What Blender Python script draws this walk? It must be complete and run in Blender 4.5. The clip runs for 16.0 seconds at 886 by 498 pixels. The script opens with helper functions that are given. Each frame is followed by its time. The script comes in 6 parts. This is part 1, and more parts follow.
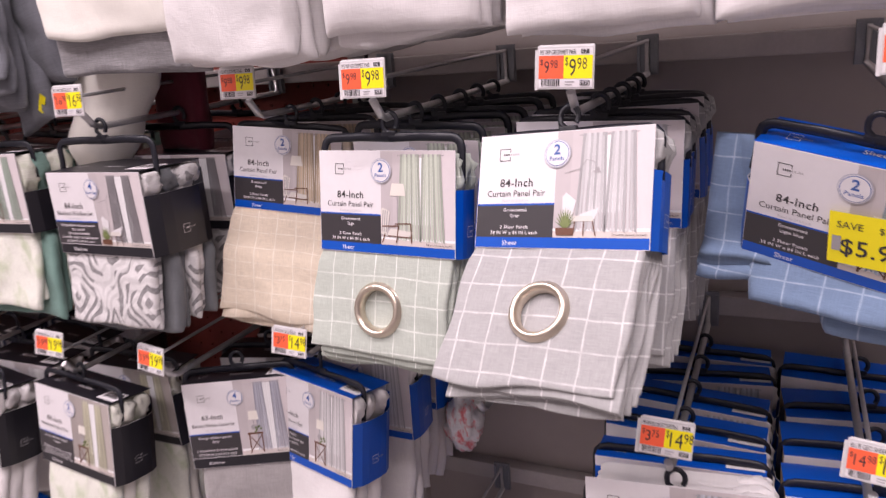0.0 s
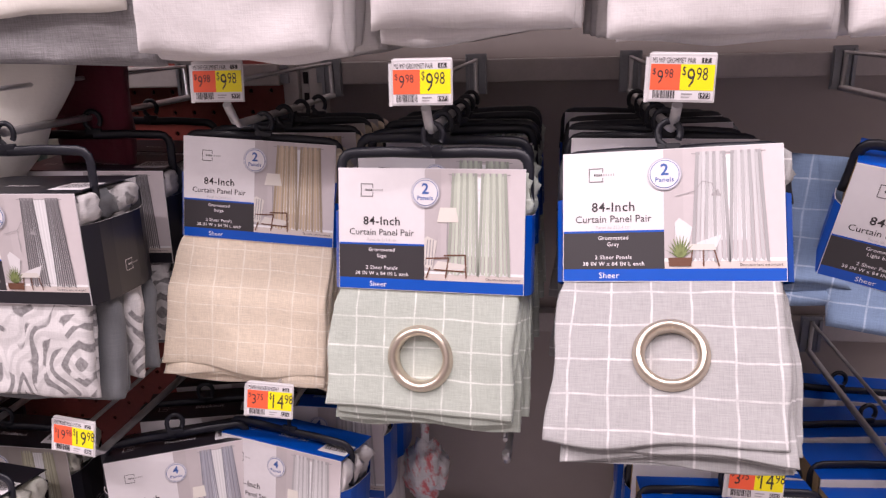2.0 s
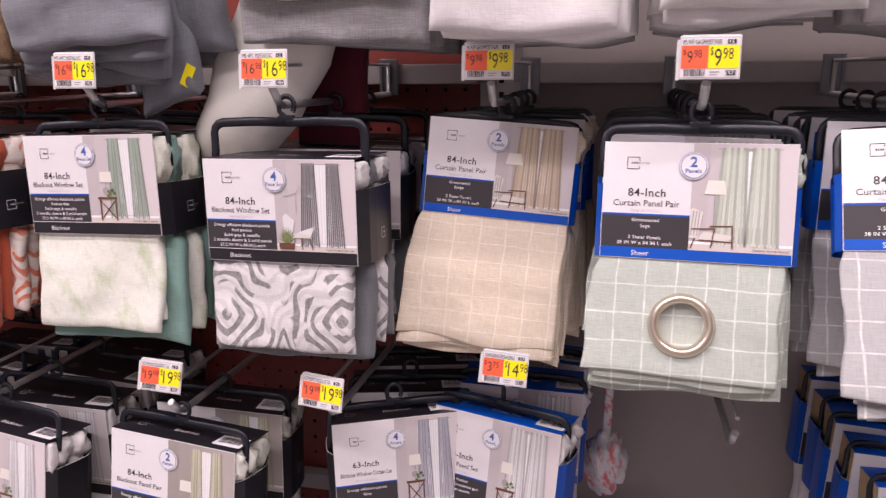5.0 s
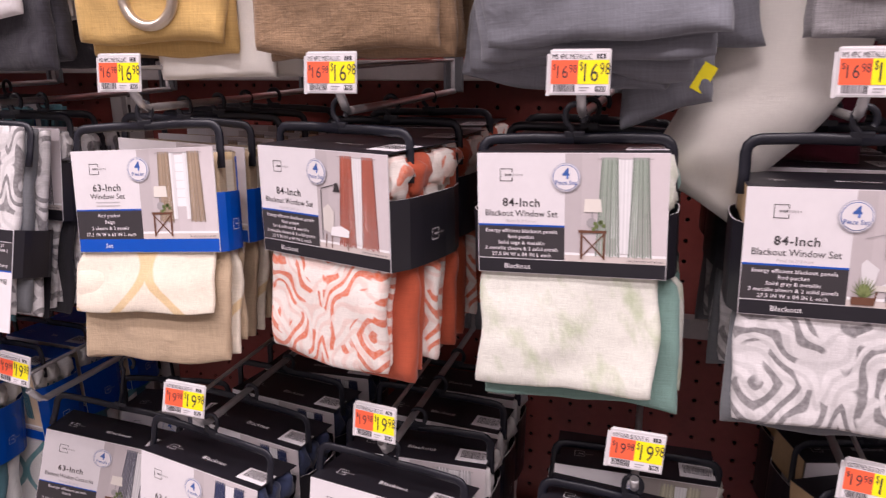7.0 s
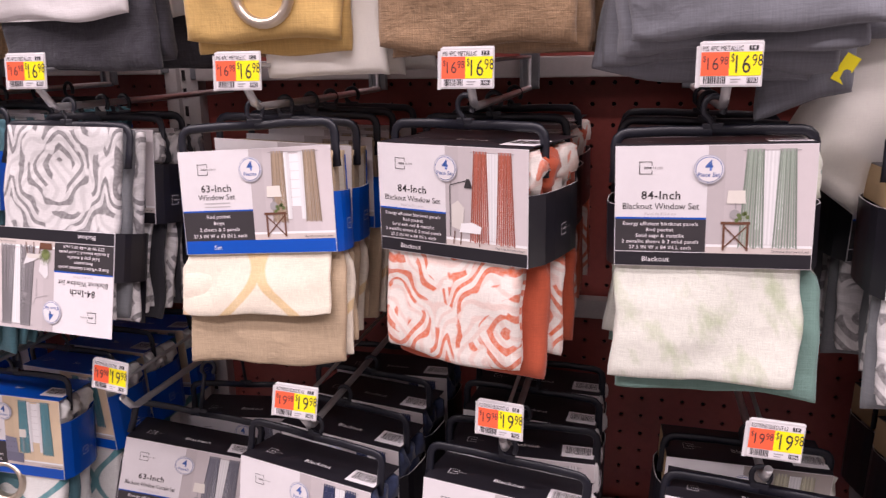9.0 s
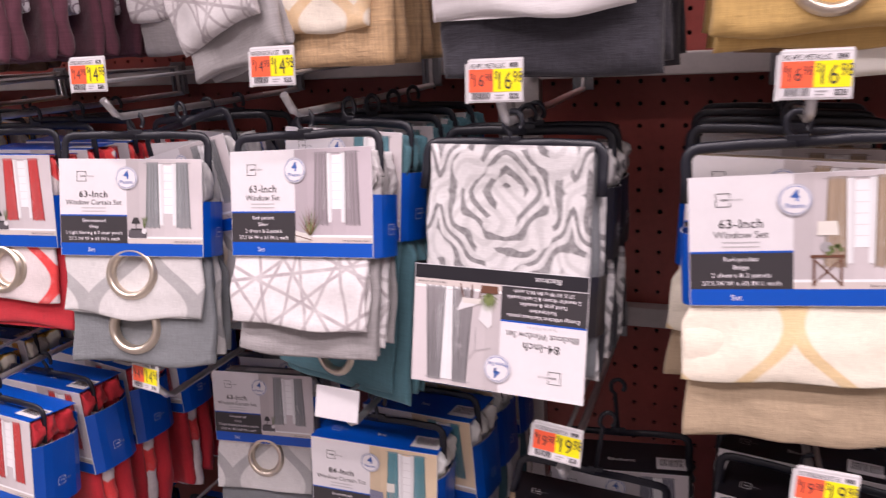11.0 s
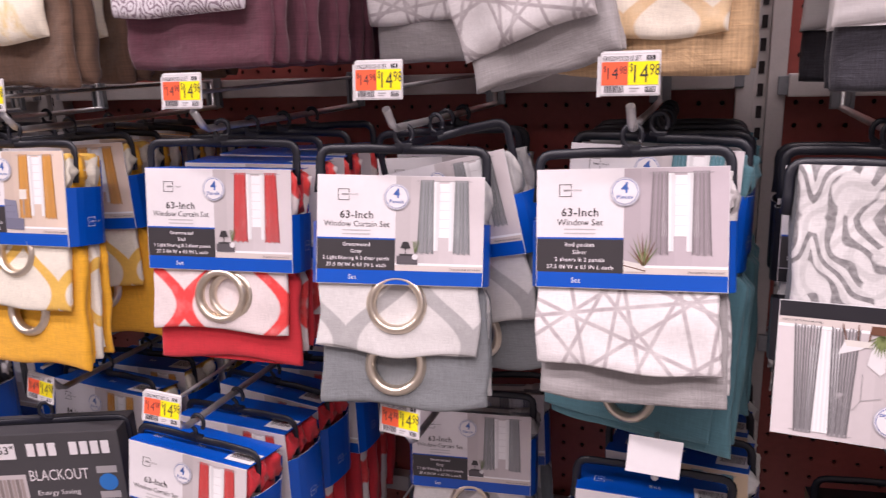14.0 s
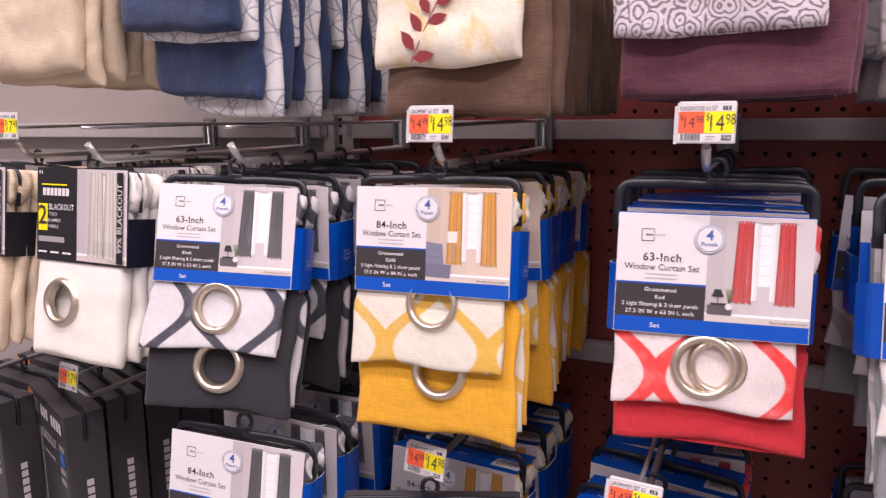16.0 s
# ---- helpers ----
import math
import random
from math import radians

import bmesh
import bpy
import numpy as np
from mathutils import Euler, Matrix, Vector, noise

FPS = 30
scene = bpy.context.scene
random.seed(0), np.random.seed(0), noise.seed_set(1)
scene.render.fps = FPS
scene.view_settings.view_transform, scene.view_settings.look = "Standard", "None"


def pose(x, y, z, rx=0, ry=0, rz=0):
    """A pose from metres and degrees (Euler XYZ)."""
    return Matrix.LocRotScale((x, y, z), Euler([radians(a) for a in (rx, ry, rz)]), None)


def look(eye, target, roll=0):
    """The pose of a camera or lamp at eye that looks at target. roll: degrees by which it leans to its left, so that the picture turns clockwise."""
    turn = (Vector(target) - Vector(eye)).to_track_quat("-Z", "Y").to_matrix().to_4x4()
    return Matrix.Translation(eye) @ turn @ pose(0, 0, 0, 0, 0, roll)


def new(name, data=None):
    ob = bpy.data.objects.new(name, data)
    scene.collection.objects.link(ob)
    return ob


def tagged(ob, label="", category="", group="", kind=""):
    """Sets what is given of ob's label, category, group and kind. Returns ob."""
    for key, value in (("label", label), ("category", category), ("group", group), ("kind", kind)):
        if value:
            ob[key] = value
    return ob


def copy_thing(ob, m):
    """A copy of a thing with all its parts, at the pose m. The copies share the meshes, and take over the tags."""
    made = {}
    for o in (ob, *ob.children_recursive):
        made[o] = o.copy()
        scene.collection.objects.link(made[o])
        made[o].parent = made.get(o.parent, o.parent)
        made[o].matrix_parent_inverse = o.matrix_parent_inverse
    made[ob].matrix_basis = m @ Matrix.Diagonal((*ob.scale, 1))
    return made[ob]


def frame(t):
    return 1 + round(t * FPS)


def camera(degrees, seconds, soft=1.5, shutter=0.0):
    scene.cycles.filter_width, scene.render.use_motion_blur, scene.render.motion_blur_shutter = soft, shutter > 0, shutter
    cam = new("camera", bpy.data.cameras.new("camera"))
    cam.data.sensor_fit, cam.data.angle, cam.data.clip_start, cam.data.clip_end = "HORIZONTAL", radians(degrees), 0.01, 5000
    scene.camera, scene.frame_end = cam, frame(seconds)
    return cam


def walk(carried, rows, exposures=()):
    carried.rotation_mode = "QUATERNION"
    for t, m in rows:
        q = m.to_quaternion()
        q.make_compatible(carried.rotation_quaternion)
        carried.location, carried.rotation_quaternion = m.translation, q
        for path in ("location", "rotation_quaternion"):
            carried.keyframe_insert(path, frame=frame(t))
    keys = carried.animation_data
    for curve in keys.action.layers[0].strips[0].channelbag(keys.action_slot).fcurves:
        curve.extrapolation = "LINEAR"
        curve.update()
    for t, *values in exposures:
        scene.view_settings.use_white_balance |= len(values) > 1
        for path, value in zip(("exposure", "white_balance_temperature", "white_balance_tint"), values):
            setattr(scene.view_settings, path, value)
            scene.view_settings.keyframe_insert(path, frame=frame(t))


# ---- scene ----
cam = camera(62.3, 16.0, soft=1.25, shutter=0.3)
PATH = [
    (0, (0.117, 0.159, 1.473), (-0.717, 1.882, 0.892), -5.0),
    (0.5, (-0.012, 0.203, 1.477), (-0.619, 2.024, 0.917), -3.9),
    (1, (-0.085, 0.201, 1.472), (-0.516, 2.069, 0.904), -2.8),
    (1.5, (-0.126, 0.201, 1.467), (-0.448, 2.092, 0.899), -1.9),
    (2, (-0.145, 0.195, 1.469), (-0.445, 2.089, 0.9), -1.6),
    (2.5, (-0.179, 0.178, 1.48), (-0.519, 2.065, 0.911), -1.8),
    (3, (-0.201, 0.168, 1.477), (-0.599, 2.048, 0.921), -1.7),
    (5.3, (-0.347, 0.108, 1.419), (-0.816, 1.996, 0.95), 0.0),
    (5.5, (-0.369, 0.134, 1.427), (-0.93, 1.983, 0.91), 0.0),
    (6, (-0.518, 0.144, 1.424), (-1.131, 1.972, 0.891), -0.3),
    (6.5, (-0.696, 0.16, 1.433), (-1.294, 1.996, 0.91), -0.4),
    (7, (-0.8, 0.163, 1.441), (-1.351, 2.016, 0.925), -0.5),
    (7.5, (-0.879, 0.15, 1.439), (-1.385, 2.019, 0.939), -0.6),
    (8, (-0.899, 0.149, 1.439), (-1.371, 2.026, 0.938), -0.7),
    (8.2, (-0.907, 0.148, 1.439), (-1.361, 2.03, 0.939), -0.6),
    (10.3, (-1.14, 0.092, 1.432), (-1.767, 1.913, 0.895), -1.9),
    (10.5, (-1.204, 0.104, 1.433), (-1.855, 1.917, 0.896), -1.9),
    (11, (-1.365, 0.169, 1.465), (-2.077, 1.955, 0.913), -3.2),
    (11.5, (-1.471, 0.187, 1.452), (-2.196, 1.99, 0.98), -2.9),
    (12, (-1.556, 0.181, 1.465), (-2.219, 2.0, 0.965), -3.2),
    (12.5, (-1.592, 0.171, 1.472), (-2.201, 2.002, 0.949), -3.1),
    (13, (-1.61, 0.172, 1.475), (-2.197, 2.006, 0.936), -2.9),
    (13.5, (-1.655, 0.159, 1.467), (-2.276, 1.989, 0.952), -2.3),
    (14, (-1.705, 0.137, 1.465), (-2.371, 1.955, 0.964), -2.0),
    (14.5, (-1.763, 0.113, 1.473), (-2.521, 1.899, 0.987), -2.0),
    (15, (-1.889, 0.115, 1.479), (-2.712, 1.868, 0.98), -2.4),
    (15.5, (-2.053, 0.123, 1.47), (-2.918, 1.873, 1.033), -1.9),
    (16, (-2.169, 0.09, 1.449), (-2.964, 1.89, 1.095), -0.5),
]
walk(cam, [(t, look(eye, target, roll)) for t, eye, target, roll in PATH])

# ---- world and lights ----
world = bpy.data.worlds.new("store_air")
scene.world = world
world.use_nodes = True
world.node_tree.nodes["Background"].inputs[0].default_value = (0.95, 0.93, 1.0, 1)
world.node_tree.nodes["Background"].inputs[1].default_value = 0.35
LAMP_WATTS = 72.0
LAMP_COLOUR = (1.0, 0.862, 0.912)
scene.view_settings.exposure = 0.0
for lx in (-4.2, -1.6, 1.0):
    for ly in (-0.3, -1.7):
        data = bpy.data.lights.new("strip_lamp", "AREA")
        data.shape, data.size, data.size_y = "RECTANGLE", 2.3, 0.16
        data.energy, data.color = LAMP_WATTS, LAMP_COLOUR
        lamp = new("strip_lamp", data)
        lamp.matrix_world = pose(lx, ly, 4.38)


# ---- building helpers ----
class Mesh:
    """A bmesh with its list of materials."""

    def __init__(self):
        self.bm, self.mats = bmesh.new(), []

    def slot(self, m):
        if m not in self.mats:
            self.mats.append(m)
        return self.mats.index(m)

    def face(self, points, m, smooth=False):
        f = self.bm.faces.new([self.bm.verts.new(p) for p in points])
        f.material_index, f.smooth = self.slot(m), smooth
        return f

    def rect(self, x0, x1, z0, z1, y, m):
        return self.face([(x0, y, z0), (x1, y, z0), (x1, y, z1), (x0, y, z1)], m)

    def box(self, x0, x1, y0, y1, z0, z1, m, bevel=0.0):
        v = [self.bm.verts.new((x, y, z)) for x in (x0, x1) for y in (y0, y1) for z in (z0, z1)]
        fs = []
        for a in ((0, 1, 3, 2), (4, 6, 7, 5), (0, 4, 5, 1), (2, 3, 7, 6), (0, 2, 6, 4), (1, 5, 7, 3)):
            f = self.bm.faces.new([v[i] for i in a])
            f.material_index = self.slot(m)
            fs.append(f)
        if bevel:
            edges = list({e for f in fs for e in f.edges})
            bmesh.ops.bevel(self.bm, geom=edges, offset=bevel, segments=2, affect="EDGES", profile=0.6)
        return fs

    def tube(self, points, r, m, seg=8, flat=1.0, cap=True):
        """A round rod through points; flat squeezes it along y."""
        pts = [Vector(p) for p in points]
        rings = []
        for i, p in enumerate(pts):
            d = (pts[min(i + 1, len(pts) - 1)] - pts[max(i - 1, 0)]).normalized()
            side = d.cross(Vector((0, 1, 0)))
            if side.length < 0.2:
                side = d.cross(Vector((1, 0, 0)))
            side.normalize()
            up = side.cross(d).normalized()
            rings.append([self.bm.verts.new(p + side * (r * math.cos(a)) + up * (r * flat * math.sin(a)))
                          for a in (2 * math.pi * k / seg for k in range(seg))])
        mi = self.slot(m)
        for a, b in zip(rings, rings[1:]):
            for k in range(seg):
                f = self.bm.faces.new((a[k], a[(k + 1) % seg], b[(k + 1) % seg], b[k]))
                f.material_index, f.smooth = mi, True
        if cap:
            for ring in (rings[0], rings[-1]):
                self.bm.faces.new(ring).material_index = mi

    def ring(self, cx, y, cz, radius, half, m, seg=36):
        """A curtain eyelet lying in the x-z plane."""
        prof = [(-half, 0.006), (-half, 0.0005), (-half * 0.86, -0.0022), (-half * 0.5, -0.0046), (-half * 0.05, -0.0056), (half * 0.4, -0.0047), (half * 0.74, -0.0026), (half * 0.86, -0.0009), (half, -0.0006), (half, 0.002)]
        rows = []
        for k in range(seg):
            a = 2 * math.pi * k / seg
            rows.append([self.bm.verts.new((cx + (radius + dr) * math.cos(a), y + dy, cz + (radius + dr) * math.sin(a))) for dr, dy in prof])
        mi = self.slot(m)
        for k in range(seg):
            a, b = rows[k], rows[(k + 1) % seg]
            for j in range(len(prof) - 1):
                f = self.bm.faces.new((a[j], a[j + 1], b[j + 1], b[j]))
                f.material_index, f.smooth = mi, True

    def disc(self, cx, cz, r, y, m, seg=28):
        self.face([(cx + r * math.cos(2 * math.pi * k / seg), y, cz + r * math.sin(2 * math.pi * k / seg)) for k in range(seg)], m)

    def text(self, body, cx, cz, size, y, m, bold=0.0, turn=0.0, wide=0.0):
        """Printed words centred on cx with their middle on cz; wide limits their width."""
        me = letters(body, bold)
        xs = [v.co.x for v in me.vertices] or [0]
        w = (max(xs) - min(xs)) * size
        sx = min(1.0, wide / w) if wide and w else 1.0
        start = len(self.bm.verts)
        faces = len(self.bm.faces)
        self.bm.from_mesh(me)
        self.bm.verts.ensure_lookup_table()
        self.bm.faces.ensure_lookup_table()
        mid = (max(xs) + min(xs)) / 2
        place = pose(cx, y, cz, 90, 0, 0) @ pose(0, 0, 0, 0, 0, turn) @ Matrix.Diagonal((size * sx, size, 1, 1)) @ Matrix.Translation((-mid, -0.34, 0))
        bmesh.ops.transform(self.bm, matrix=place, verts=self.bm.verts[start:])
        mi = self.slot(m)
        for f in self.bm.faces[faces:]:
            f.material_index = mi

    def pad(self, m, x0, x1, z0, z1, y0, y1, seed, wob=0.0045, flare=0.0, lean=0.0, nx=20, nz=20, lump=0.0062, free=None, belly=0.0, holes=(), clip=None):
        """A soft folded layer of cloth: rounded sides, rounded foot, uneven surface."""
        t, yc, xc = (y1 - y0) / 2, (y0 + y1) / 2, (x0 + x1) / 2
        off = Vector((seed * 3.7, seed * 1.3, seed * 7.1))
        free = z1 if free is None else free
        levels = [z0 + (z1 - z0) * (k / nz) for k in range(nz, 0, -1)]
        foot = [(z0 + t * (1 - math.sin(a)) - t * 0.3, math.cos(a)) for a in (0.35, 0.8, 1.2, 1.5)]
        rows = [(z, 1.0) for z in levels] + foot
        loop_rows = []
        for z, s in rows:
            k = (z1 - z) / (z1 - z0)
            hw = (x1 - x0) / 2 * (1 + flare * k)
            loop = []

            def put(x, y, front):
                q = Vector((x * 14, z * 14, 0)) + off
                sag = Vector((x * 9 + seed, z * 34, seed))
                dy = (noise.noise(q) * lump + noise.noise(q * 3.1) * lump * 0.35 + noise.noise(sag) * lump * 0.6) * loose - out
                dx = noise.noise(Vector((z * 18, seed, y * 60))) * wob * (0.3 + 0.9 * loose)
                dz = noise.noise(Vector((x * 13, seed * 2.1, 3))) * wob * 2.2 * k
                px = x + dx + lean * k
                if clip and z > free - 0.012:
                    held = min(1.0, (z - free + 0.012) / 0.012)
                    px += (max(-clip, min(clip, px)) - px) * held
                loop.append(self.bm.verts.new((px, y + dy, z + dz)))
            ts = t * max(s, 0.06)
            loose = min(1.0, max(0.0, (free - z) / 0.03))
            out = belly * min(1.0, max(0.0, (free - z) / max(0.01, free - z0))) ** 0.8
            for i in range(nx + 1):
                put(xc - hw + t + (2 * hw - 2 * t) * i / nx, yc - ts, True)
            for a in (-60, -30, 0, 30, 60):
                put(xc + hw - t + t * math.cos(radians(a)), yc + ts * math.sin(radians(a)), False)
            for i in range(5):
                put(xc + hw - t - (2 * hw - 2 * t) * i / 4, yc + ts, False)
            for a in (120, 150, 180, 210, 240):
                put(xc - hw + t + t * math.cos(radians(a)), yc + ts * math.sin(radians(a)), False)
            loop_rows.append(loop)
        mi = self.slot(m)
        for a, b in zip(loop_rows, loop_rows[1:]):
            n = len(a)
            for k in range(n):
                if holes and k < nx:
                    c = (a[k].co + b[(k + 1) % n].co) / 2
                    if any((c.x - hx) ** 2 + (c.z - hz) ** 2 < hr * hr for hx, hz, hr in holes):
                        continue
                f = self.bm.faces.new((a[k], b[k], b[(k + 1) % n], a[(k + 1) % n]))
                f.material_index, f.smooth = mi, True
        for loop in (loop_rows[0], list(reversed(loop_rows[-1]))):
            f = self.bm.faces.new(loop)
            f.material_index = mi


LETTERS = {}


def letters(body, bold):
    """The outline of a line of words as a flat mesh of height 1."""
    key = (body, bold)
    if key not in LETTERS:
        cu = bpy.data.curves.new("words", "FONT")
        cu.body, cu.offset, cu.resolution_u = body, bold * 0.8, 2
        cu.space_character = 1.0 + bold * 6
        ob = new("words", cu)
        LETTERS[key] = bpy.data.meshes.new_from_object(ob.evaluated_get(bpy.context.evaluated_depsgraph_get()))
        bpy.data.objects.remove(ob)
        bpy.data.curves.remove(cu)
    return LETTERS[key]


def part(name, made, parent, label="", at=None):
    """One mesh object out of a Mesh, under its thing or part."""
    me = bpy.data.meshes.new(name)
    made.bm.to_mesh(me)
    made.bm.free()
    for m in made.mats:
        me.materials.append(m)
    ob = new(name, me)
    ob.parent = parent
    if at is not None:
        ob.matrix_basis = at
    return tagged(ob, label)


def thing(name, m, label, category, group="", kind=""):
    ob = new(name)
    ob.empty_display_size = 0.02
    ob.matrix_basis = m
    return tagged(ob, label, category, group, kind)


# ---- materials ----
class Nodes:
    """Short names for shader arithmetic."""

    def __init__(self, name):
        self.m = bpy.data.materials.new(name)
        self.m.use_nodes = True
        self.t = self.m.node_tree
        self.p = self.t.nodes["Principled BSDF"]

    def add(self, kind, ins=(), **props):
        n = self.t.nodes.new(kind)
        for k, v in props.items():
            setattr(n, k, v)
        for k, v in dict(ins).items():
            self.feed(n.inputs[k], v)
        return n

    def feed(self, socket, v):
        if isinstance(v, bpy.types.NodeSocket):
            self.t.links.new(v, socket)
        else:
            socket.default_value = v

    def math(self, op, a, b=0.0, c=0.0):
        n = self.add("ShaderNodeMath", {0: a, 1: b, 2: c}, operation=op)
        return n.outputs[0]

    def coords(self, scatter=0.0):
        tc = self.add("ShaderNodeTexCoord").outputs["Object"]
        if scatter:
            r = self.add("ShaderNodeObjectInfo").outputs["Random"]
            s = self.add("ShaderNodeVectorMath", {0: tc, 1: self.add("ShaderNodeCombineXYZ", {0: self.math("MULTIPLY", r, scatter), 2: self.math("MULTIPLY", r, scatter * 1.7)}).outputs[0]}, operation="ADD")
            tc = s.outputs[0]
        sep = self.add("ShaderNodeSeparateXYZ", {0: tc})
        return tc, sep.outputs[0], sep.outputs[1], sep.outputs[2]

    def noise(self, vec, scale, detail=3.0, rough=0.55):
        return self.add("ShaderNodeTexNoise", {"Vector": vec, "Scale": scale, "Detail": detail, "Roughness": rough}).outputs["Fac"]

    def mix(self, f, a, b):
        n = self.add("ShaderNodeMix", data_type="RGBA")
        self.feed(n.inputs[0], f)
        self.feed(n.inputs[6], (*a, 1) if isinstance(a, tuple) else a)
        self.feed(n.inputs[7], (*b, 1) if isinstance(b, tuple) else b)
        return n.outputs[2]

    def ramp(self, v, lo, hi):
        return self.add("ShaderNodeMapRange", {0: v, 1: lo, 2: hi, 3: 0.0, 4: 1.0}).outputs[0]

    def bump(self, h, strength, dist=0.001):
        self.feed(self.p.inputs["Normal"], self.add("ShaderNodeBump", {"Height": h, "Strength": strength, "Distance": dist}).outputs[0])

    def done(self, colour, rough=0.6, metal=0.0, **more):
        self.feed(self.p.inputs["Base Color"], (*colour, 1) if isinstance(colour, tuple) else colour)
        self.feed(self.p.inputs["Roughness"], rough)
        self.p.inputs["Metallic"].default_value = metal
        for k, v in more.items():
            self.p.inputs[k.replace("_", " ")].default_value = v
        return self.m


def plain(name, colour, rough=0.5, metal=0.0, vary=0.12, scale=40.0, bump=0.1):
    n = Nodes(name)
    vec, x, y, z = n.coords()
    f = n.math("ADD", n.math("MULTIPLY", n.noise(vec, scale), 0.6), n.math("MULTIPLY", n.noise(vec, scale * 7), 0.4))
    dark = tuple(c * (1 - vary) for c in colour)
    light = tuple(min(1, c * (1 + vary)) for c in colour)
    if bump:
        n.bump(n.noise(vec, scale * 9), bump, 0.0006)
    return n.done(n.mix(n.ramp(f, 0.3, 0.7), dark, light), n.math("ADD", rough - 0.05, n.math("MULTIPLY", f, 0.12)), metal)


INKS = {}


def ink(r, g, b, rough=0.38):
    key = (round(r, 3), round(g, 3), round(b, 3), rough)
    if key not in INKS:
        INKS[key] = plain("printed_board", (r, g, b), rough, vary=0.03, scale=25, bump=0.04)
    return INKS[key]


def cloth(name, pattern, weave=900.0, weave_depth=0.25, rough=0.9, scatter=0.0, slub=0.12):
    """Woven cloth: pattern(nodes, vec, x, z) gives the colour; threads and slubs go on top."""
    n = Nodes(name)
    vec, x, y, z = n.coords(scatter)
    col = pattern(n, vec, x, z)
    sx = n.add("ShaderNodeCombineXYZ", {0: n.math("MULTIPLY", x, weave), 1: 0.0, 2: n.math("MULTIPLY", z, weave * 0.06)}).outputs[0]
    sz = n.add("ShaderNodeCombineXYZ", {0: n.math("MULTIPLY", x, weave * 0.06), 1: 0.0, 2: n.math("MULTIPLY", z, weave)}).outputs[0]
    th = n.math("ADD", n.noise(sx, 1.0, 2.0), n.noise(sz, 1.0, 2.0))
    soft = n.noise(vec, 18.0, 4.0)
    tone = n.math("ADD", n.math("MULTIPLY", n.ramp(th, 0.7, 1.3), slub * 2), n.math("MULTIPLY", soft, slub))
    k = n.math("ADD", n.math("SUBTRACT", tone, slub * 1.5), 1.0)
    shade = n.add("ShaderNodeVectorMath", {0: col, 1: n.add("ShaderNodeCombineXYZ", {0: k, 1: k, 2: k}).outputs[0]}, operation="MULTIPLY").outputs[0]
    crease = n.add("ShaderNodeTexNoise", {"Vector": vec, "Scale": 26.0, "Detail": 4.0, "Roughness": 0.55, "Distortion": 0.8}).outputs["Fac"]
    n.bump(n.math("ADD", n.math("MULTIPLY", th, 0.3), n.math("ADD", n.noise(vec, 70.0, 3.0), n.math("MULTIPLY", crease, 2.2))), weave_depth * 1.2, 0.0028)
    n.p.inputs["Sheen Weight"].default_value = 0.15
    return n.done(shade, rough)


def solid(c):
    return lambda n, vec, x, z: n.mix(n.ramp(n.noise(vec, 9.0), 0.3, 0.7), tuple(v * 0.94 for v in c), tuple(min(1, v * 1.05) for v in c))


def check(base, line, sx=0.029, sz=0.025, w=0.027):
    def f(n, vec, x, z):
        wob = n.math("MULTIPLY", n.math("SUBTRACT", n.noise(vec, 16.0, 2.0), 0.5), 0.006)
        ax = n.math("ABSOLUTE", n.math("SUBTRACT", n.math("FRACT", n.math("DIVIDE", n.math("ADD", x, wob), sx)), 0.5))
        az = n.math("ABSOLUTE", n.math("SUBTRACT", n.math("FRACT", n.math("DIVIDE", n.math("ADD", z, wob), sz)), 0.5))
        d = n.math("MINIMUM", ax, az)
        rag = n.math("MULTIPLY", n.noise(vec, 160.0, 2.0), 0.03)
        l = n.ramp(n.math("SUBTRACT", n.math("ADD", d, rag), 0.015), w + 0.012, w - 0.012)
        body = n.mix(n.noise(vec, 30.0), tuple(v * 0.93 for v in base), base)
        return n.mix(n.math("MULTIPLY", l, n.ramp(n.noise(vec, 55.0, 2.0), 0.1, 0.75)), body, line)
    return f


